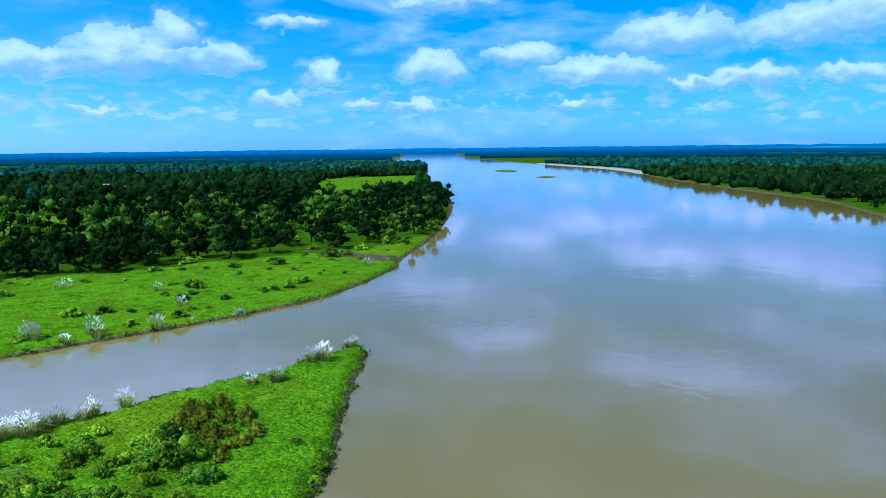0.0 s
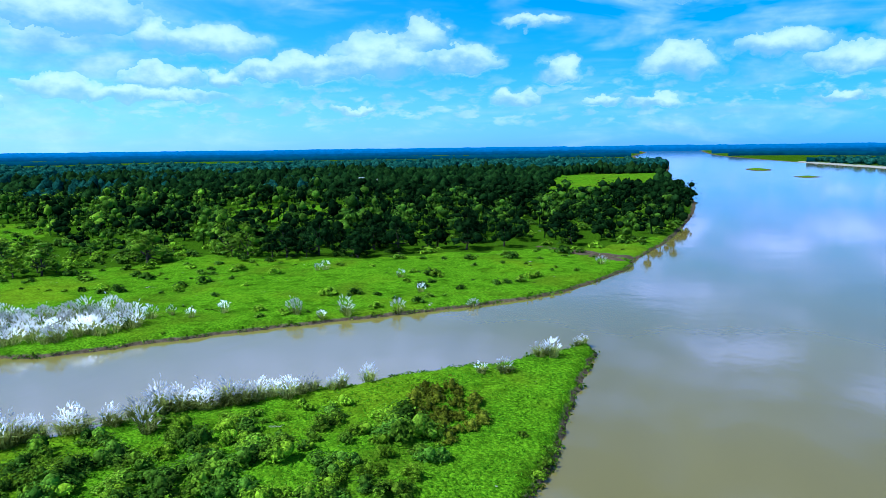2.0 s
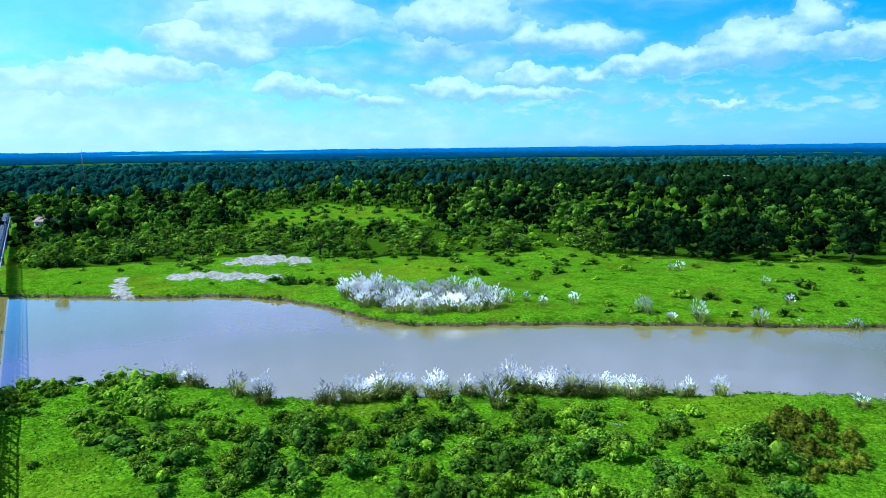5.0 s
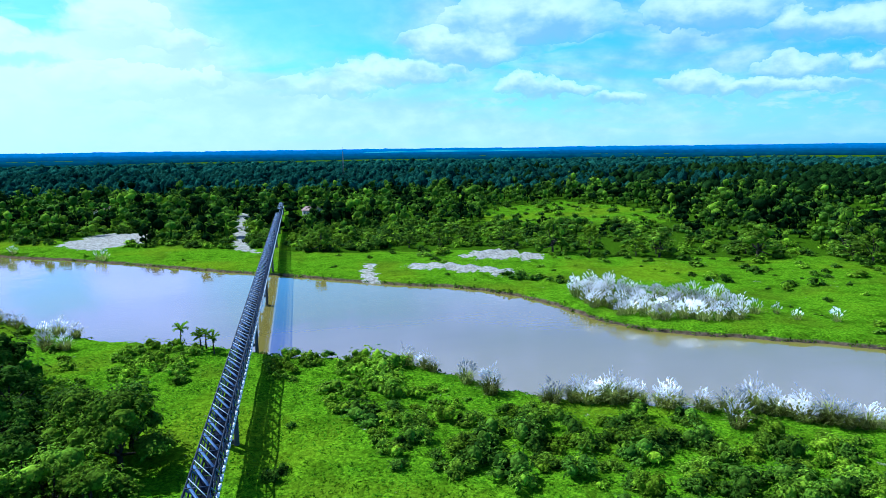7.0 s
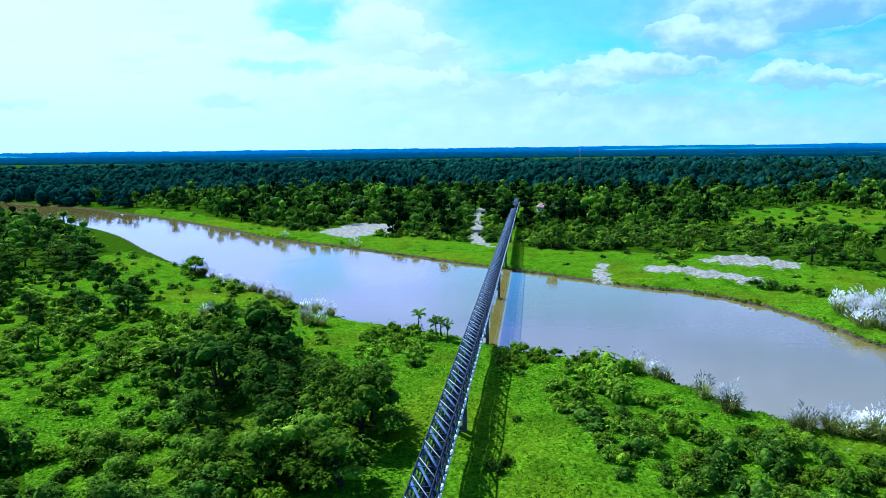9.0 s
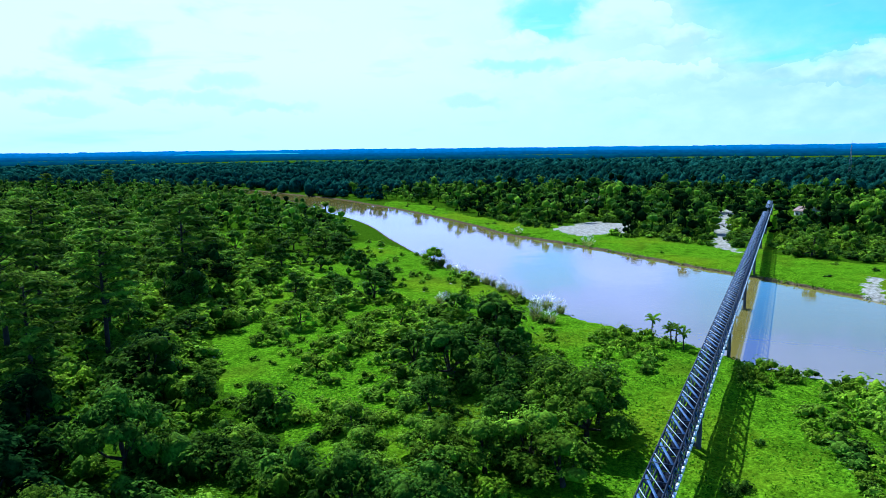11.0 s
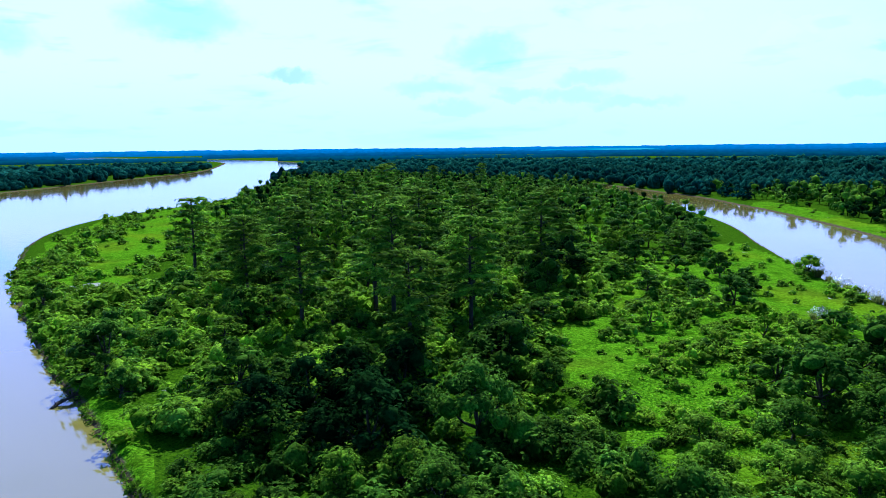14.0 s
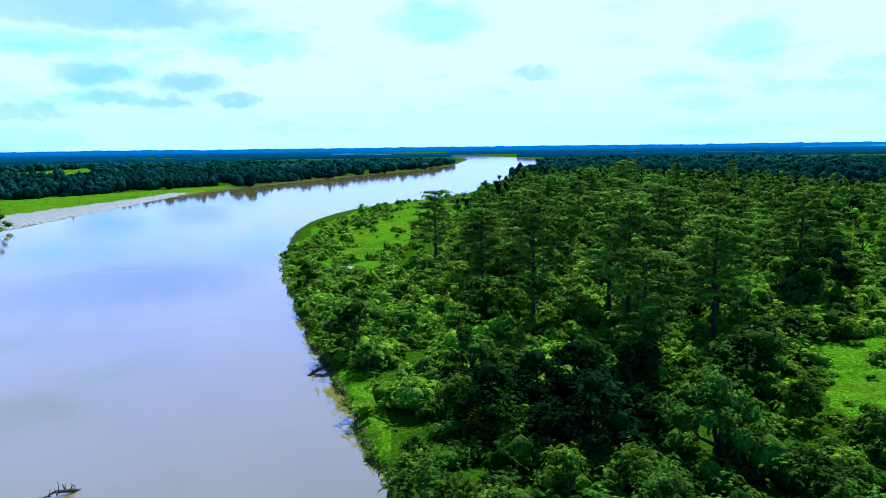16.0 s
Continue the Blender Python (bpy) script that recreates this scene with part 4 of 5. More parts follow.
# the spit: vine heaps, drying shrubs, cane grass along the channel
plant(rng, "bush", BUSHES, scatter(rng, SPIT_SHRUBS, 3.1, 2.5, [BRIDGE_WAY, SHADE_WAY], chance=0.76, jitter=0.55), (0.8, 2.0), (0.6, 1.15))
plant(rng, "olive_shrub", BUSHES_OLIVE, scatter(rng, [(-35, 88), (-32, 94), (-25, 90), (-20.5, 80), (-22, 73), (-26, 75), (-32, 83)], 2.7, 2.0, jitter=0.5), (0.7, 1.25), (0.9, 1.4))
plant(rng, "bush", BUSHES, [(-16, 79), (-11.8, 74), (-12.5, 71), (-33, 89), (-24.5, 74), (-12.3, 77.5)], (0.6, 1.1), (0.5, 0.8))
plant(rng, "reed_tussock", REEDS, [(-18.3, 112), (-19.6, 114), (-20.4, 112), (-21, 114.5), (-24, 102), (-27.5, 101), (-43, 92.5), (-45.5, 88.5), (-46.5, 87.5), (-49, 86), (-50, 84.5)], (0.75, 1.05))
plant(rng, "reed_tussock", REEDS[1:3], [(-14.6, 123.6), (-15.4, 121)], (0.6, 0.75))
line = spline([(-52, 82), (-59, 77), (-64, 72), (-70, 65), (-75, 58), (-78, 53)], 7)
plant(rng, "reed_tussock", REEDS, line + rng.normal(0, 0.9, line.shape), (0.95, 1.5))
plant(rng, "reed_tussock", REEDS, [(-78, 50), (-79, 49.5), (-85, 44), (-86, 44.5), (-91, 43), (-61, 66), (-98, 40.5), (-103, 38), (-100, 40)], (0.8, 1.3))

# near side of the channel, past the bridge
plant(rng, "bush", BUSHES, scatter(rng, [(-104, 18), (-112, 30), (-116, 21), (-108, 12)], 3.2, 2.0, [BRIDGE_WAY]), (0.9, 1.7))
plant(rng, "bush", BUSHES, scatter(rng, [(-103, 3), (-128, 8), (-134, 1), (-128, -8), (-112, -8)], 3.4, 2.5, [BRIDGE_WAY], chance=0.9), (1.0, 1.8))
plant(rng, "tree", TREES_DEEP, [(-84, -8), (-92, -9), (-78, -13), (-116, -20), (-124, -22), (-104, -18), (-97, -24), (-88, -16), (-86, -3)], (1.0, 1.4))
plant(rng, "palm", PALMS, [(-125, 8), (-127, 9), (-123, 10), (-133, 5)], (0.8, 1.1))
plant(rng, "bush", BUSHES[:2], [(-108, 17.5), (-105, 17.2), (-111, 18), (-107, 19.8), (-103, 18.5)], (1.0, 1.5), (0.8, 1.0))
plant(rng, "bush", BUSHES, [(-70, 11), (-72, 12), (-71, 10), (-84, 15.5)], (0.7, 1.1))
plant(rng, "reed_tussock", REEDS, [(-148, -38), (-146, -37), (-150, -40), (-137, -14), (-139, -17), (-144, -18), (-160, -24), (-163, -26), (-168, -29), (-172, -32), (-176, -35), (-180, -38), (-186, -43), (-190, -46), (-194, -49), (-199, -53), (-204, -57), (-210, -61), (-152, -19), (-149, -16), (-146, -13), (-166, -29), (-174, -34)], (0.8, 1.3))

# woodland of the spit's wide part: open by the channel, dense towards the river
LOW = [(-38, -128), (-62, -140), (-100, -178), (-136, -226), (-170, -300), (-110, -262), (-75, -185), (-56, -172), (-44, -160)]
DENSE = [(-34, -30), (-62, -12), (-64, -32), (-80, -44), (-112, -72), (-190, -95), (-190, -190), (-50, -176), (-29, -62)]
plant(rng, "bush", BUSHES_DENSE, scatter(rng, DENSE, 4.6, 0.4, GLADE + [BRIDGE_WAY], chance=0.85, jitter=0.55), (1.4, 3.3), (0.65, 1.15))
plant(rng, "bush", BUSHES, loose_groups(scatter(rng, OPEN, 4.0, 0.6, GLADE + [BRIDGE_WAY], jitter=0.55), 17.0, 77, -0.45), (0.8, 2.3), (0.6, 1.1))
plant(rng, "tree", TREES_DEEP + TREES[5:7], scatter(rng, DENSE, 11.0, 3.0, GLADE + [LOW], chance=0.85, jitter=0.55), (0.65, 1.25), (0.8, 1.25))
plant(rng, "tree", TREES, scatter(rng, OPEN, 15.0, 3.0, GLADE, chance=0.5, jitter=0.55), (0.6, 1.0), (0.8, 1.2))
plant(rng, "tree", TREES_DEEP, [(-66, -17), (-63, -24), (-69, -27), (-84, -24), (-137, -34), (-116, -24), (-92, -15), (-80, -4), (-103, -32), (-150, -56), (-72, -9), (-70, -14), (-76, -10), (-72, -22), (-75, -31), (-68, -5.5)], (0.8, 1.25), (0.8, 1.05))
plant(rng, "tree", TREES, scatter(rng, [(-190, -60), (-300, -118), (-520, -330), (-560, -640), (-420, -640), (-200, -415), (-112, -345), (-55, -200), (-55, -176), (-190, -190)], 9.0, 15.0, GLADE + [LOW], jitter=0.6), (0.6, 1.4), (0.8, 1.4))
plant(rng, "bush", BUSHES, loose_groups(scatter(rng, GLADE[2], 6.0, 1.0), 40.0, 78, -0.12), (0.8, 2.4))
plant(rng, "bush", BUSHES, scatter(rng, GLADE[3], 4.4, 1.0, chance=0.4, jitter=0.55), (0.5, 1.2), (0.5, 0.9))
plant(rng, "bush", BUSHES, scatter(rng, GLADE[1], 6.0, 1.0, chance=0.45), (0.7, 1.5))
plant(rng, "tall_tree", TALLS, [(-96, -83), (-71, -73), (-160, -180), (-139, -98), (-75, -106), (-82, -136), (-95, -185), (-88, -95), (-107, -92), (-118, -118), (-89, -150), (-130, -140), (-161, -181), (-190, -193), (-166, -169), (-94, -107), (-142, -159), (-110, -165), (-125, -178), (-150, -205), (-180, -225), (-215, -240), (-240, -290), (-300, -330), (-205, -180), (-438, -424), (-466, -392)], (0.78, 1.08), (0.9, 1.1))
# shade-darkened leaf colour again, for dark crowns and shady hollows
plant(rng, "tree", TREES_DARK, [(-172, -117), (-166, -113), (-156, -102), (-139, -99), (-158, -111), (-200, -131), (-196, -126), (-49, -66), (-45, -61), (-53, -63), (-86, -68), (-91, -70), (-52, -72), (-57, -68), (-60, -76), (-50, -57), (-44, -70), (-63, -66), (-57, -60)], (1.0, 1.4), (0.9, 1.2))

plant(rng, "tree", TREES_DEEP, [(-172, -62), (-178, -70), (-186, -72), (-196, -80), (-204, -88), (-216, -93), (-190, -94), (-182, -84), (-232, -104), (-250, -112), (-268, -116), (-160, -70), (-164, -58)], (0.7, 1.1), (0.8, 1.1))

plant(rng, "bush", BUSHES_DENSE, scatter(rng, [(-33, -106), (-48, -106), (-62, -170), (-84, -236), (-66, -250), (-46, -180)], 4.2, 0.2, chance=0.75, jitter=0.6), (1.0, 2.3), (0.65, 1.0))

plant(rng, "bush", BUSHES_DENSE, loose_groups(scatter(rng, LOW, 4.6, 1.0, GLADE, jitter=0.55), 15.0, 91, -0.3), (0.9, 2.0), (0.6, 1.0))

# far side of the channel: meadow with single bushes and cane grass, then woods
plant(rng, "bush", BUSHES, [(-78, 146), (-73, 149), (-62, 138), (-60, 160), (-63, 176), (-61, 174), (-50, 162), (-43, 170), (-41, 172), (-38, 176), (-37, 181), (-35, 183), (-66, 165), (-120, 143), (-117, 149), (-135, 134), (-106, 166),
                                   (-183, 117), (-160, 91), (-156, 93), (-152, 96), (-149, 97), (-164, 90), (-104, 108), (-86, 128), (-55, 145), (-133.4, 130.6), (-130, 133), (-120.6, 144.4), (-117, 139.3), (-187, 118), (-185, 122), (-180, 131), (-197, 139), (-171.5, 136), (-164, 138), (-162, 93), (-158, 96), (-153.6, 99.8)], (1.0, 2.1), (0.7, 1.0))
KANS = [(-139, 92), (-120, 88), (-110, 91), (-100, 104), (-102, 112), (-114, 117), (-130, 108), (-144, 101)]
plant(rng, "reed_tussock", REEDS_FAR, scatter(rng, KANS, 2.9, 1.5, jitter=0.6), (1.0, 1.5))
plant(rng, "reed_tussock", REEDS_FAR, [(-103, 114), (-101, 118), (-96, 118), (-92, 124), (-76, 127), (-70, 127), (-67, 132), (-66, 131), (-57, 138), (-43, 149), (-98, 176), (-96, 177), (-70, 171), (-21, 209), (-77, 128), (-58, 155), (-283, -42), (-256, -14), (-254, -12)], (0.8, 1.35))

meadow = scatter(rng, MID_WOODS[2], 6.0, 2.0, [BRIDGE_WAY] + CLEAR[3:9], jitter=0.6)
meadow = meadow[wavy(meadow, 26.0, 71) + 0.6 * wavy(meadow, 9.0, 72) > 0.5]
plant(rng, "bush", BUSHES, meadow, (0.35, 1.2), (0.5, 0.9))
plant(rng, "tree", TREES, scatter(rng, PARK, 12.0, 4.0, CLEAR, chance=0.5), (0.5, 1.1))
plant(rng, "bush", BUSHES, scatter(rng, PARK, 7.5, 3.0, CLEAR, chance=0.75, jitter=0.6), (1.3, 3.0), (0.6, 0.95))
woods = scatter(rng, FRONT + [(-560, -60), (-520, 120), (-420, 330), (-250, 430), (8, 430)], 9.8, 4.0, CLEAR + [PARK], chance=0.9, jitter=0.6)
# north-west woods, where cloud shade is put into the leaf colour
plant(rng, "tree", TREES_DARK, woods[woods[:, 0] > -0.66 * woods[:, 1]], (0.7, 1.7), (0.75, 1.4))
plant(rng, "tree", TREES, woods[woods[:, 0] <= -0.66 * woods[:, 1]], (0.7, 1.7), (0.75, 1.4))
plant(rng, "bush", BUSHES, scatter(rng, [(0, 296), (-20, 225), (-57, 205), (-110, 172), (-150, 140), (-190, 104), (-230, 40), (-290, 20), (-380, 110), (-380, 260), (-200, 400), (0, 420)], 10.5, 3.0, [BRIDGE_WAY] + CLEAR[3:11], chance=0.55), (1.2, 2.6), (0.6, 0.95))

plant(rng, "bush", BUSHES, scatter(rng, [(-222, 66), (-250, 34), (-266, 12), (-280, -14), (-304, -42), (-340, -66), (-372, -20), (-340, 60), (-300, 130), (-250, 120)], 5.2, 14.0, [BRIDGE_WAY] + CLEAR[:11], chance=0.8, jitter=0.6), (1.2, 2.6), (0.7, 1.2))
settle("bush", BUSH_F, BUSH_V, "bush_thicket", {"light": LEAF_BUSH, "green": LEAF_TREE, "dark": LEAF_DEEP}, {"light": "thicket of bright green vine-grown bushes", "green": "thicket of green leafy bushes", "dark": "thicket of deep green leafy bushes"}, split=145.0)
settle("tree", TREE_F, TREE_V, "woodland", {"fresh": LEAF_TREE, "green": LEAF_TALL, "deep": LEAF_DARK_SHADED, "mid": LEAF_DEEP}, {"fresh": "green riverside woodland of broad trees", "green": "light green riverside woodland trees", "deep": "dark green riverside woodland of broad trees, shade in leaf colour", "mid": "leaf-green riverside woodland of broad trees"}, split=260.0, fine=TREES_FINE)


# trees on the bank across the river
for x, y, size, kind in ((31, -372.5, 1.5, 0), (46, -380, 1.3, 2), (41, -366, 1.2, 3)):
    place("tree", TREES[kind], x, y, size, 40 * kind, 1.1)


# bank weeds and low growth in the near grass
def build_growth(name, rng, spots, size, mat, label, quads=7):
    b = Build()
    zs = ground_z(spots)
    for (x, y), z in zip(spots, zs):
        d = unit(rng.normal(0, 1, (quads, 3)) * (1, 1, 0.6))
        d[:, 2] = np.abs(d[:, 2]) + 0.15
        s = size * rng.uniform(0.6, 1.5)
        v, q = leaf_quads(rng, np.array([x, y, z]) + d * (s * 0.7, s * 0.7, s * 0.5), d + (0, 0, 0.5), s * 0.8, 0.55, 0.0)
        b.add(v, quads=q)
    tagged(new(name, b.mesh(name, mat)), label, "grass", kind="stuff")


near = scatter(rng, [(-8, 130), (-8, 60), (-40, -30), (-70, -60), (-120, -40), (-135, 10), (-100, 45), (-60, 85)], 0.78, 0.6, chance=0.9)
lush = near[(wavy(near, 14.0, 31) + 0.7 * wavy(near, 4.5, 32) + 0.5 * wavy(near, 2.3, 33)) > -0.35]
build_growth("grass_tufts", rng, lush, 0.27, LEAF_GRASS, "lush low creeping weeds in bright green grass", 6)
rim = []
for line in (spline(SPIT_EAST[8:], 40), spline(SPIT_WEST[:16], 24), spline(WEST_BANK[6:24], 24)):
    rim.append(line)
rim = np.concatenate(rim)
rim = np.concatenate([rim + rng.normal(0, 0.5, rim.shape) for _ in range(2)])
rim = rim[ground_z(rim) > 0.05]
build_growth("bank_weeds", rng, rim, 0.55, LEAF_TREE, "dark weeds hanging over the river bank", 8)

# ---------------------------------------------------------------- woods too far to count


def far_woods(name, seed, radius, spacing, height, lumps, sprays, label, dark, mat):
    """Crowns out to the horizon, joined; denser close by."""
    rng = np.random.default_rng(seed)
    b = Build()
    lo, hi = radius
    count = int(0.5 * math.radians(244) * (hi * hi - lo * lo) / spacing**2)
    a, r = np.radians(rng.uniform(-44, 200, count)), np.sqrt(rng.uniform(lo * lo, hi * hi, count))
    p = np.stack([-np.sin(a) * r, np.cos(a) * r], -1)
    p = p[(np.degrees(a) + rng.normal(0, 9, count) + 14 * wavy(p, 190.0, 83) < 52) == dark]
    p = p[shore(p) > spacing * 0.35]
    for q in CLEAR + FIELDS + GLADE:
        p = p[~inside(p, np.array(q, float))]
    for q in MID_WOODS:
        p = p[~inside(p, np.array(q, float))]
    v0, f0 = ICO1
    grow = height * np.clip(1.0 + 0.22 * wavy(p, 260.0, seed + 1) + rng.normal(0, 0.24, len(p)), 0.5, 2.2)
    p, grow = p[~(inside(p, LANDS[0]) & (np.hypot(p[:, 0], p[:, 1]) < 620))], grow[~(inside(p, LANDS[0]) & (np.hypot(p[:, 0], p[:, 1]) < 620))]
    for (x, y), h in zip(p, grow):
        if math.hypot(x, y) < 520:
            src = TREE_V[rng.integers(len(TREE_V))]
            v = np.concatenate(src.v) * (h / 6.6, h / 6.6, h / 6.6) + (x, y, 0.9)
            base = b.n
            b.v.append(v)
            b.t += [t + base for t in src.t]
            b.q += [q + base for q in src.q]
            b.n += src.n
            continue
        for k in range(lumps):
            s = spacing * rng.uniform(0.36, 0.56) * (0.75 if lumps > 1 else 1.0)
            off = rng.normal(0, spacing * 0.20, 2) if lumps > 1 else (0, 0)
            z = 0.8 + h * (0.50 if k == 0 else rng.uniform(0.3, 0.5))
            v = v0 * (1 + rng.normal(0, 0.16, (len(v0), 1))) * (s, s, h * 0.50) + (x + off[0], y + off[1], z)
            b.add(v, tris=f0)
        if sprays:
            d = unit(rng.normal(0, 1, (sprays, 3)) + (0, 0, 0.6))
            v, q = leaf_quads(rng, np.array([x, y, 0.8 + h * 0.50]) + d * (spacing * 0.40, spacing * 0.40, h * 0.44), d * 0.6 + (0, 0, 0.6), 1.6 if spacing < 14 else 2.3, 0.7)
            b.add(v, quads=q)
    tagged(new(name, b.mesh(name, mat)), label, "forest", kind="stuff")


# nearer north rings carry painted cloud shade, all other rings painted haze
for near_seed, reach, gap, tall, lumps, sprays, north in ((101, (240, 620), 10.0, 9.5, 2, 9, LEAF_DARK_SHADED), (103, (620, 980), 11.5, 9.5, 2, 8, LEAF_DARK_SHADED), (105, (980, 1480), 15.5, 10.0, 1, 5, LEAF_FAR_HAZE)):
    far_woods("far_woods", near_seed, reach, gap, tall, lumps, sprays, "dense dark woodland beyond the meadow, shade and haze in leaf colour", True, north)
    far_woods("far_woods", near_seed, reach, gap, tall, lumps, sprays, "dense woodland of broad trees, blue haze put into leaf colour", False, LEAF_FAR_HAZE)

# ---------------------------------------------------------------- the bridge

BR_HEAD, BR_FOOT, PANEL, PANELS, WIDE, TALL, DECK = 78.20, (-40.0, 0.0), 3.6, 95, 2.0, 2.3, 6.1


def build_bridge():
    """Narrow lattice footbridge on slim piers; its own x runs along it, y to its left."""
    root = new("bridge")
    root.matrix_world = pose(BR_FOOT[0], BR_FOOT[1], 0, 0, 0, BR_HEAD + 90)
    tagged(root, "long narrow blue steel lattice footbridge on slim piers", "bridge")
    length = PANEL * PANELS

    def piece(name, make, mat, label=""):
        b = Build()
        make(b)
        me = b.mesh(name, mat)
        return lambda x=0.0: setx(part(name, me, root, label), x)

    def setx(ob, x):
        ob.location.x = x
        return ob

    z0, z1, yr, yl = DECK, DECK + TALL, 0.0, WIDE
    for y in (yr, yl):
        piece("top_chord", lambda b: beam(b, (0, y, z1), (length, y, z1), 0.16, 0.14), STEEL_DARK)()
        piece("bottom_chord", lambda b: beam(b, (0, y, z0), (length, y, z0), 0.18, 0.22), STEEL_DARK)()
        post = piece("post", lambda b: beam(b, (0, y, z0), (0, y, z1), 0.06, 0.06), STEEL)
        brace = piece("diagonal", lambda b: beam(b, (0, y, z1 - 0.05), (PANEL, y, z0 + 0.05), 0.09, 0.15), STEEL)
        counter = piece("counter_brace", lambda b: beam(b, (0, y, z0 + 0.05), (PANEL, y, z1 - 0.05), 0.07, 0.10), STEEL_DARK)
        piece("side_rail", lambda b: beam(b, (0, y, (z0 + z1) / 2), (length, y, (z0 + z1) / 2), 0.07, 0.09), STEEL_DARK)()
        for k in range(PANELS):
            post(k * PANEL)
            brace(k * PANEL)
            counter(k * PANEL)
        post(length)
    strut = piece("cross_strut", lambda b: beam(b, (0, yr, z1 + 0.05), (0, yl, z1 + 0.05), 0.09, 0.09), STEEL_DARK)
    sway = piece("wind_brace", lambda b: beam(b, (0, yr + 0.05, z1 + 0.02), (PANEL * 1.25, yl - 0.05, z1 + 0.02), 0.24, 0.08), STEEL)
    thin = piece("tie_rod", lambda b: beam(b, (PANEL * 0.50, yr + 0.05, z1 + 0.08), (PANEL * 1.50, yl - 0.05, z1 + 0.08), 0.07, 0.05), STEEL_LIGHT)
    floor = piece("floor_beam", lambda b: beam(b, (0, yr, z0 - 0.16), (0, yl, z0 - 0.16), 0.14, 0.2), STEEL_DARK)
    plank = piece("deck_panel", lambda b: box(b, (0.10, 0.25, z0 - 0.05), (PANEL - 0.10, WIDE - 0.25, z0 + 0.02)), PLANK)
    kerb = piece("kerb_plate", lambda b: (box(b, (0.2, -0.34, z0 - 0.02), (PANEL * 0.5 - 0.45, -0.095, z0 + 0.22)), box(b, (PANEL * 0.5 + 0.2, -0.34, z0 - 0.02), (PANEL - 0.45, -0.095, z0 + 0.22))), KERB_WHITE, "white painted kerb plate")
    for k in range(PANELS):
        strut(k * PANEL), floor(k * PANEL), plank(k * PANEL), kerb(k * PANEL)
        if k < PANELS - 1:
            thin(k * PANEL), sway(k * PANEL)

    def pier(b):
        beam(b, (0, 0.1, -1.5), (0, 0.1, z0 - 0.1), 0.55, 0.55)
        beam(b, (0, WIDE - 0.1, -1.5), (0, WIDE - 0.1, z0 - 0.1), 0.55, 0.55)
        box(b, (-0.45, -0.35, z0 - 0.55), (0.45, WIDE + 0.35, z0 - 0.11))
        box(b, (-0.18, 0.1, 1.9), (0.18, WIDE - 0.1, 2.4))
    leg = piece("pier", pier, CONCRETE, "slim dark concrete pier")
    for x in (2.0, 42.0, 84.0, 126.3, 168.0, 212.0, 256.0, 300.0, 340.0):
        leg(x)


build_bridge()

# ---------------------------------------------------------------- small things


def build_house(x, y, turn, long, wide, wall, roof_mat, label):
    """A small country house with a pitched sheet roof."""
    z = float(ground_z(np.array([[x, y]]))[0])
    root = new("house")
    root.matrix_world = pose(x, y, z - 0.1, 0, 0, turn)
    tagged(root, label, "house", "village houses")
    a, c = long / 2, wide / 2
    b = Build()
    box(b, (-a, -c, 0), (a, c, wall))
    b.add([(-a, -c, wall), (-a, c, wall), (-a, 0, wall + wide * 0.3), (a, -c, wall), (a, c, wall), (a, 0, wall + wide * 0.3)], tris=[(0, 2, 1), (3, 4, 5)])
    part("wall", b.mesh("wall", PLASTER), root)
    for side in (-1, 1):
        b = Build()
        e, h, t = c + 0.6, wall - 0.18, 0.09
        ridge = wall + wide * 0.3 + 0.06
        v = [(-a - 0.5, side * e, h), (a + 0.5, side * e, h), (a + 0.5, 0, ridge), (-a - 0.5, 0, ridge)]
        b.add(v + [(px, py, pz + t) for px, py, pz in v], quads=[(0, 1, 2, 3), (7, 6, 5, 4), (0, 4, 5, 1), (1, 5, 6, 2), (2, 6, 7, 3), (3, 7, 4, 0)])
        part("roof", b.mesh("roof", roof_mat), root)
    b = Build()
    box(b, (-0.5, -c - 0.04, 0.1), (0.5, -c - 0.003, 2.1))
    part("door", b.mesh("door", DEADWOOD), root)
    for k in (-0.3, 0.3):
        b = Build()
        box(b, (long * k - 0.5, -c - 0.04, 1.0), (long * k + 0.5, -c - 0.003, 2.1))
        part("window", b.mesh("window", STEEL_DARK), root)


build_house(-281, 587, 20, 16, 9, 5.2, SHEET_ROOF, "white sheet-roofed house among dark trees")
build_house(-268, 592, 70, 9, 7, 4.0, SHEET_ROOF, "small white sheet-roofed house among dark trees")
build_house(-360, 82, 30, 9, 6, 3.2, RUST_ROOF, "rusty sheet-roofed hut among trees by the track")
build_house(-420, -18, 80, 10, 6, 3.2, RUST_ROOF, "rusty sheet-roofed hut among palm trees")


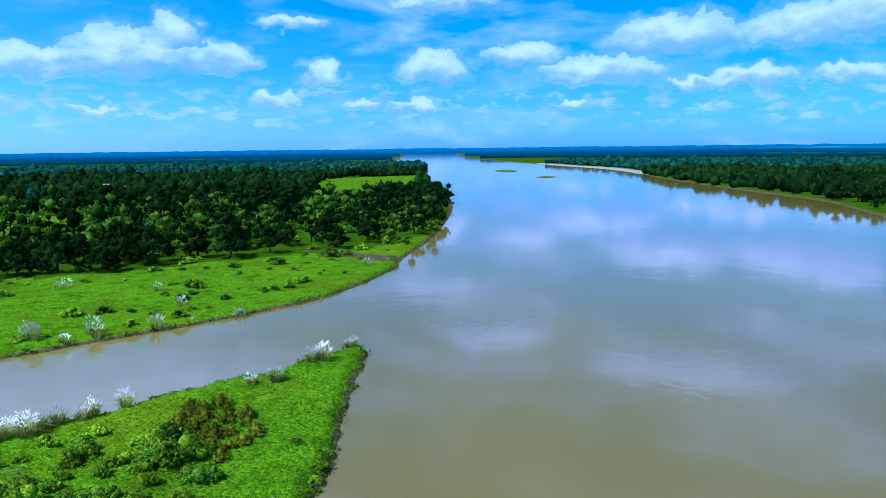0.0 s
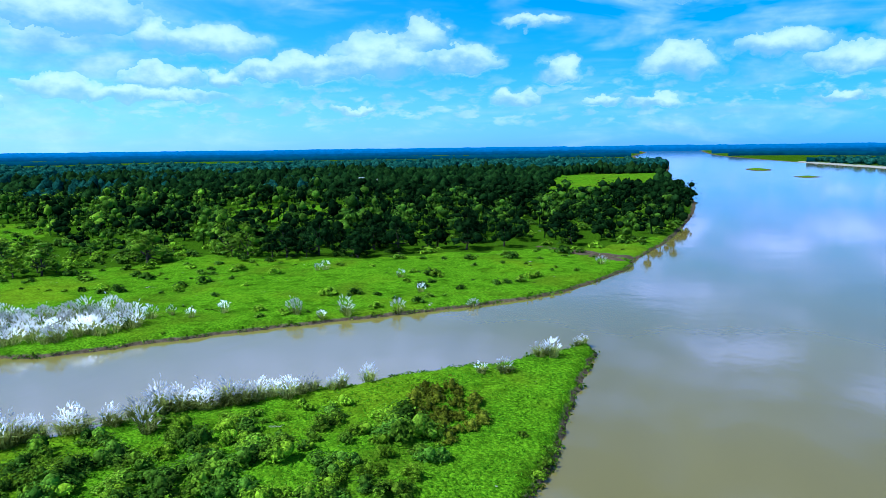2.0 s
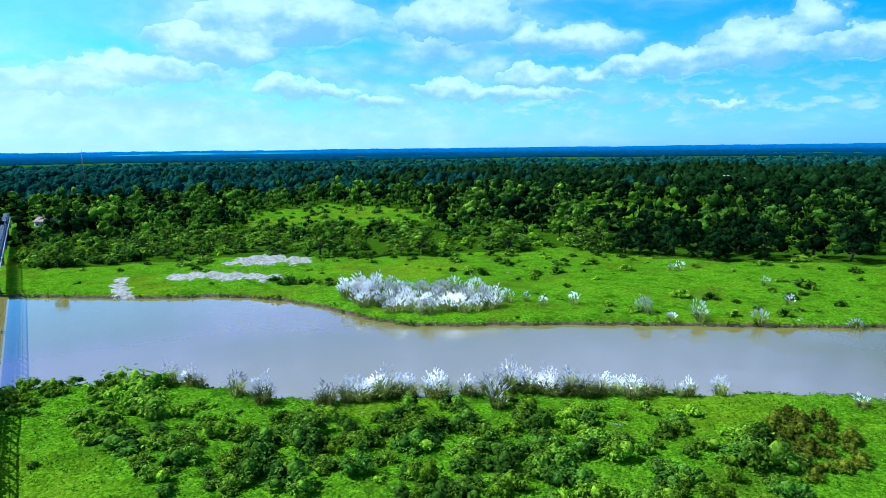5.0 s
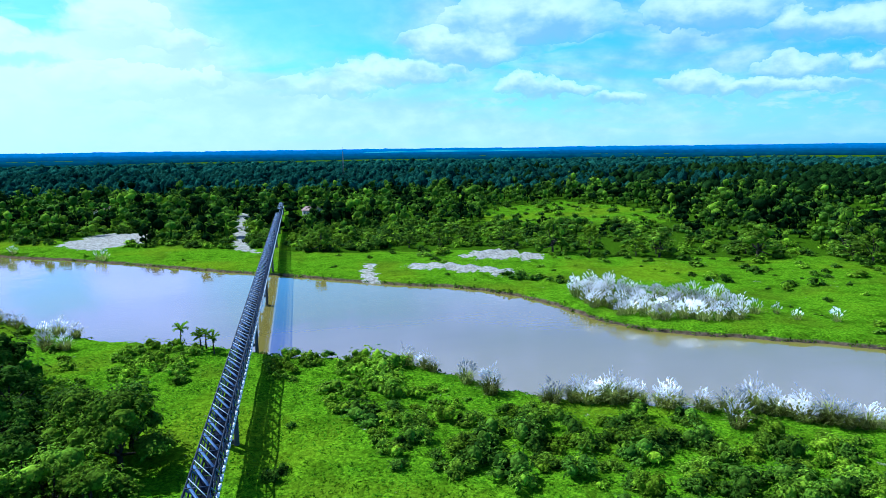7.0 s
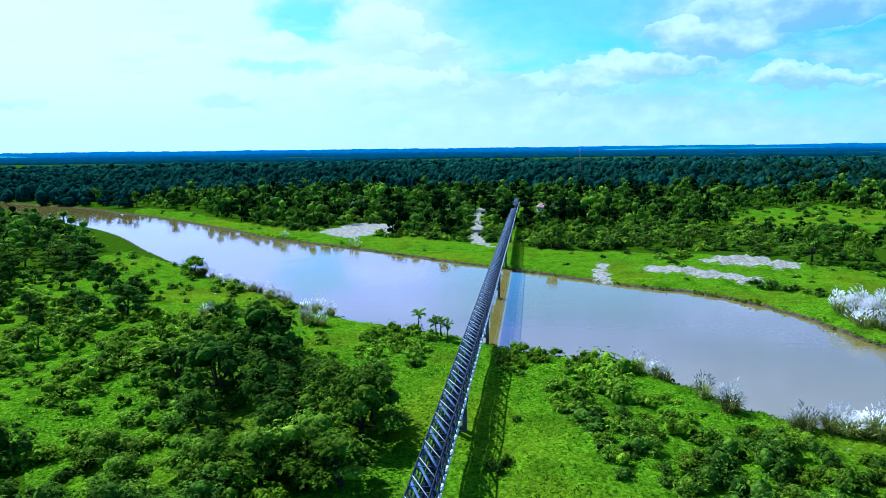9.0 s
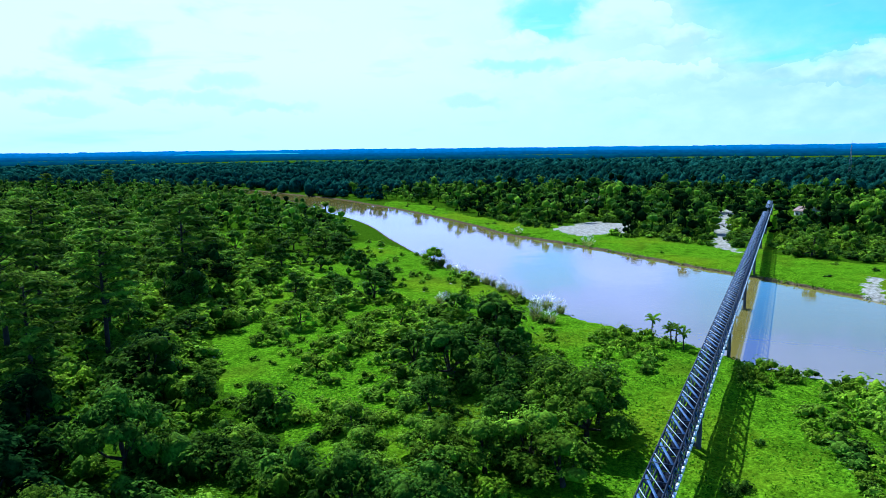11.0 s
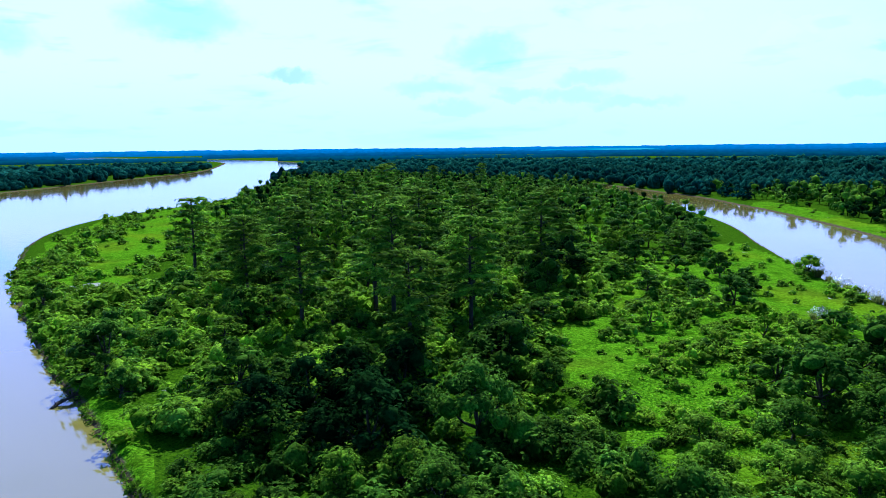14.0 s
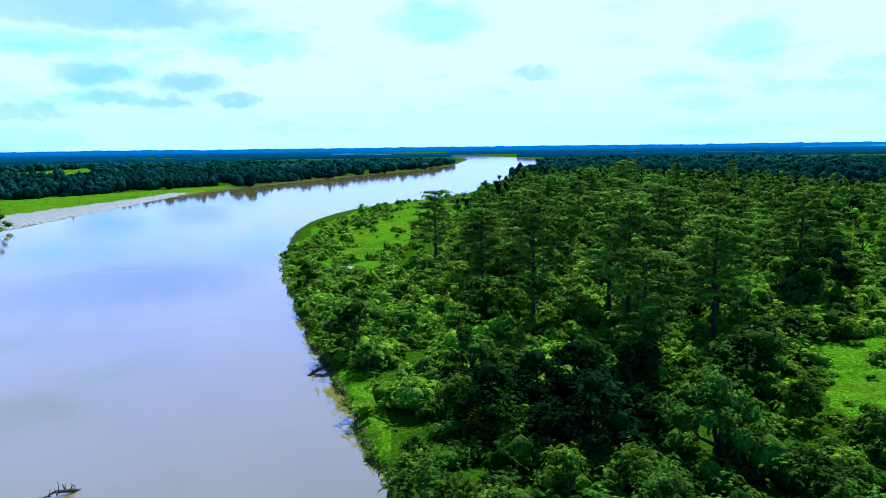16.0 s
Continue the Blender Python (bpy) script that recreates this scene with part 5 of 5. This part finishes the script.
def build_mast(x, y, tall):
    """A slender lattice radio mast."""
    root = new("radio_mast")
    root.matrix_world = pose(x, y, 1.0)
    tagged(root, "tall slender lattice radio mast above the woods", "mast")
    legs = [(math.cos(a), math.sin(a)) for a in (0.3, 2.4, 4.5)]
    for lx, ly in legs:
        b = Build()
        beam(b, (lx * 1.6, ly * 1.6, 0), (lx * 0.35, ly * 0.35, tall), 0.22, 0.22)
        part("leg", b.mesh("leg", MAST), root)
    for k in range(14):
        s0, s1 = 1.6 - 1.25 * k / 14, 1.6 - 1.25 * (k + 1) / 14
        for i in range(3):
            (ax, ay), (bx, by) = legs[i], legs[(i + 1) % 3]
            b = Build()
            beam(b, (ax * s0, ay * s0, tall * k / 14), (bx * s1, by * s1, tall * (k + 1) / 14), 0.12, 0.12)
            part("brace", b.mesh("brace", MAST), root)
    b = Build()
    beam(b, (0, 0, tall - 1), (0, 0, tall + 4), 0.15, 0.15)
    part("aerial", b.mesh("aerial", MAST), root)


build_mast(-700, 193, 33.0)


def build_snag(name, x, y, turn, size, seed, label):
    """Dead branches standing out of the river."""
    rng = np.random.default_rng(seed)
    b = Build()
    tube(b, [(-1.6, 0, -0.5), (0, 0.1, 0.25), (1.5, -0.2, 0.55), (2.6, 0.1, 0.4)], [0.26, 0.22, 0.14, 0.05], 6)
    for k in range(9):
        p = np.array([rng.uniform(-0.8, 2.2), rng.normal(0, 0.1), 0.3])
        d = np.array([rng.normal(0, 0.6), rng.normal(0, 0.8), rng.uniform(0.3, 1.3)])
        tube(b, [p, p + d * 0.5 + rng.normal(0, 0.1, 3), p + d], [0.08, 0.05, 0.015], 4)
    ob = new(name, b.mesh(name, DEADWOOD))
    ob.matrix_world = pose(x, y, 0, 0, 0, turn) @ Matrix.Diagonal((size, size, size, 1))
    tagged(ob, label, "driftwood")


build_snag("driftwood", 1.0, -81.0, 20, 1.0, 3, "dark dead branches drifting in muddy river")
build_snag("fallen_branch", -33.2, -106.0, 200, 1.4, 4, "dead branch leaning from the bank into water")
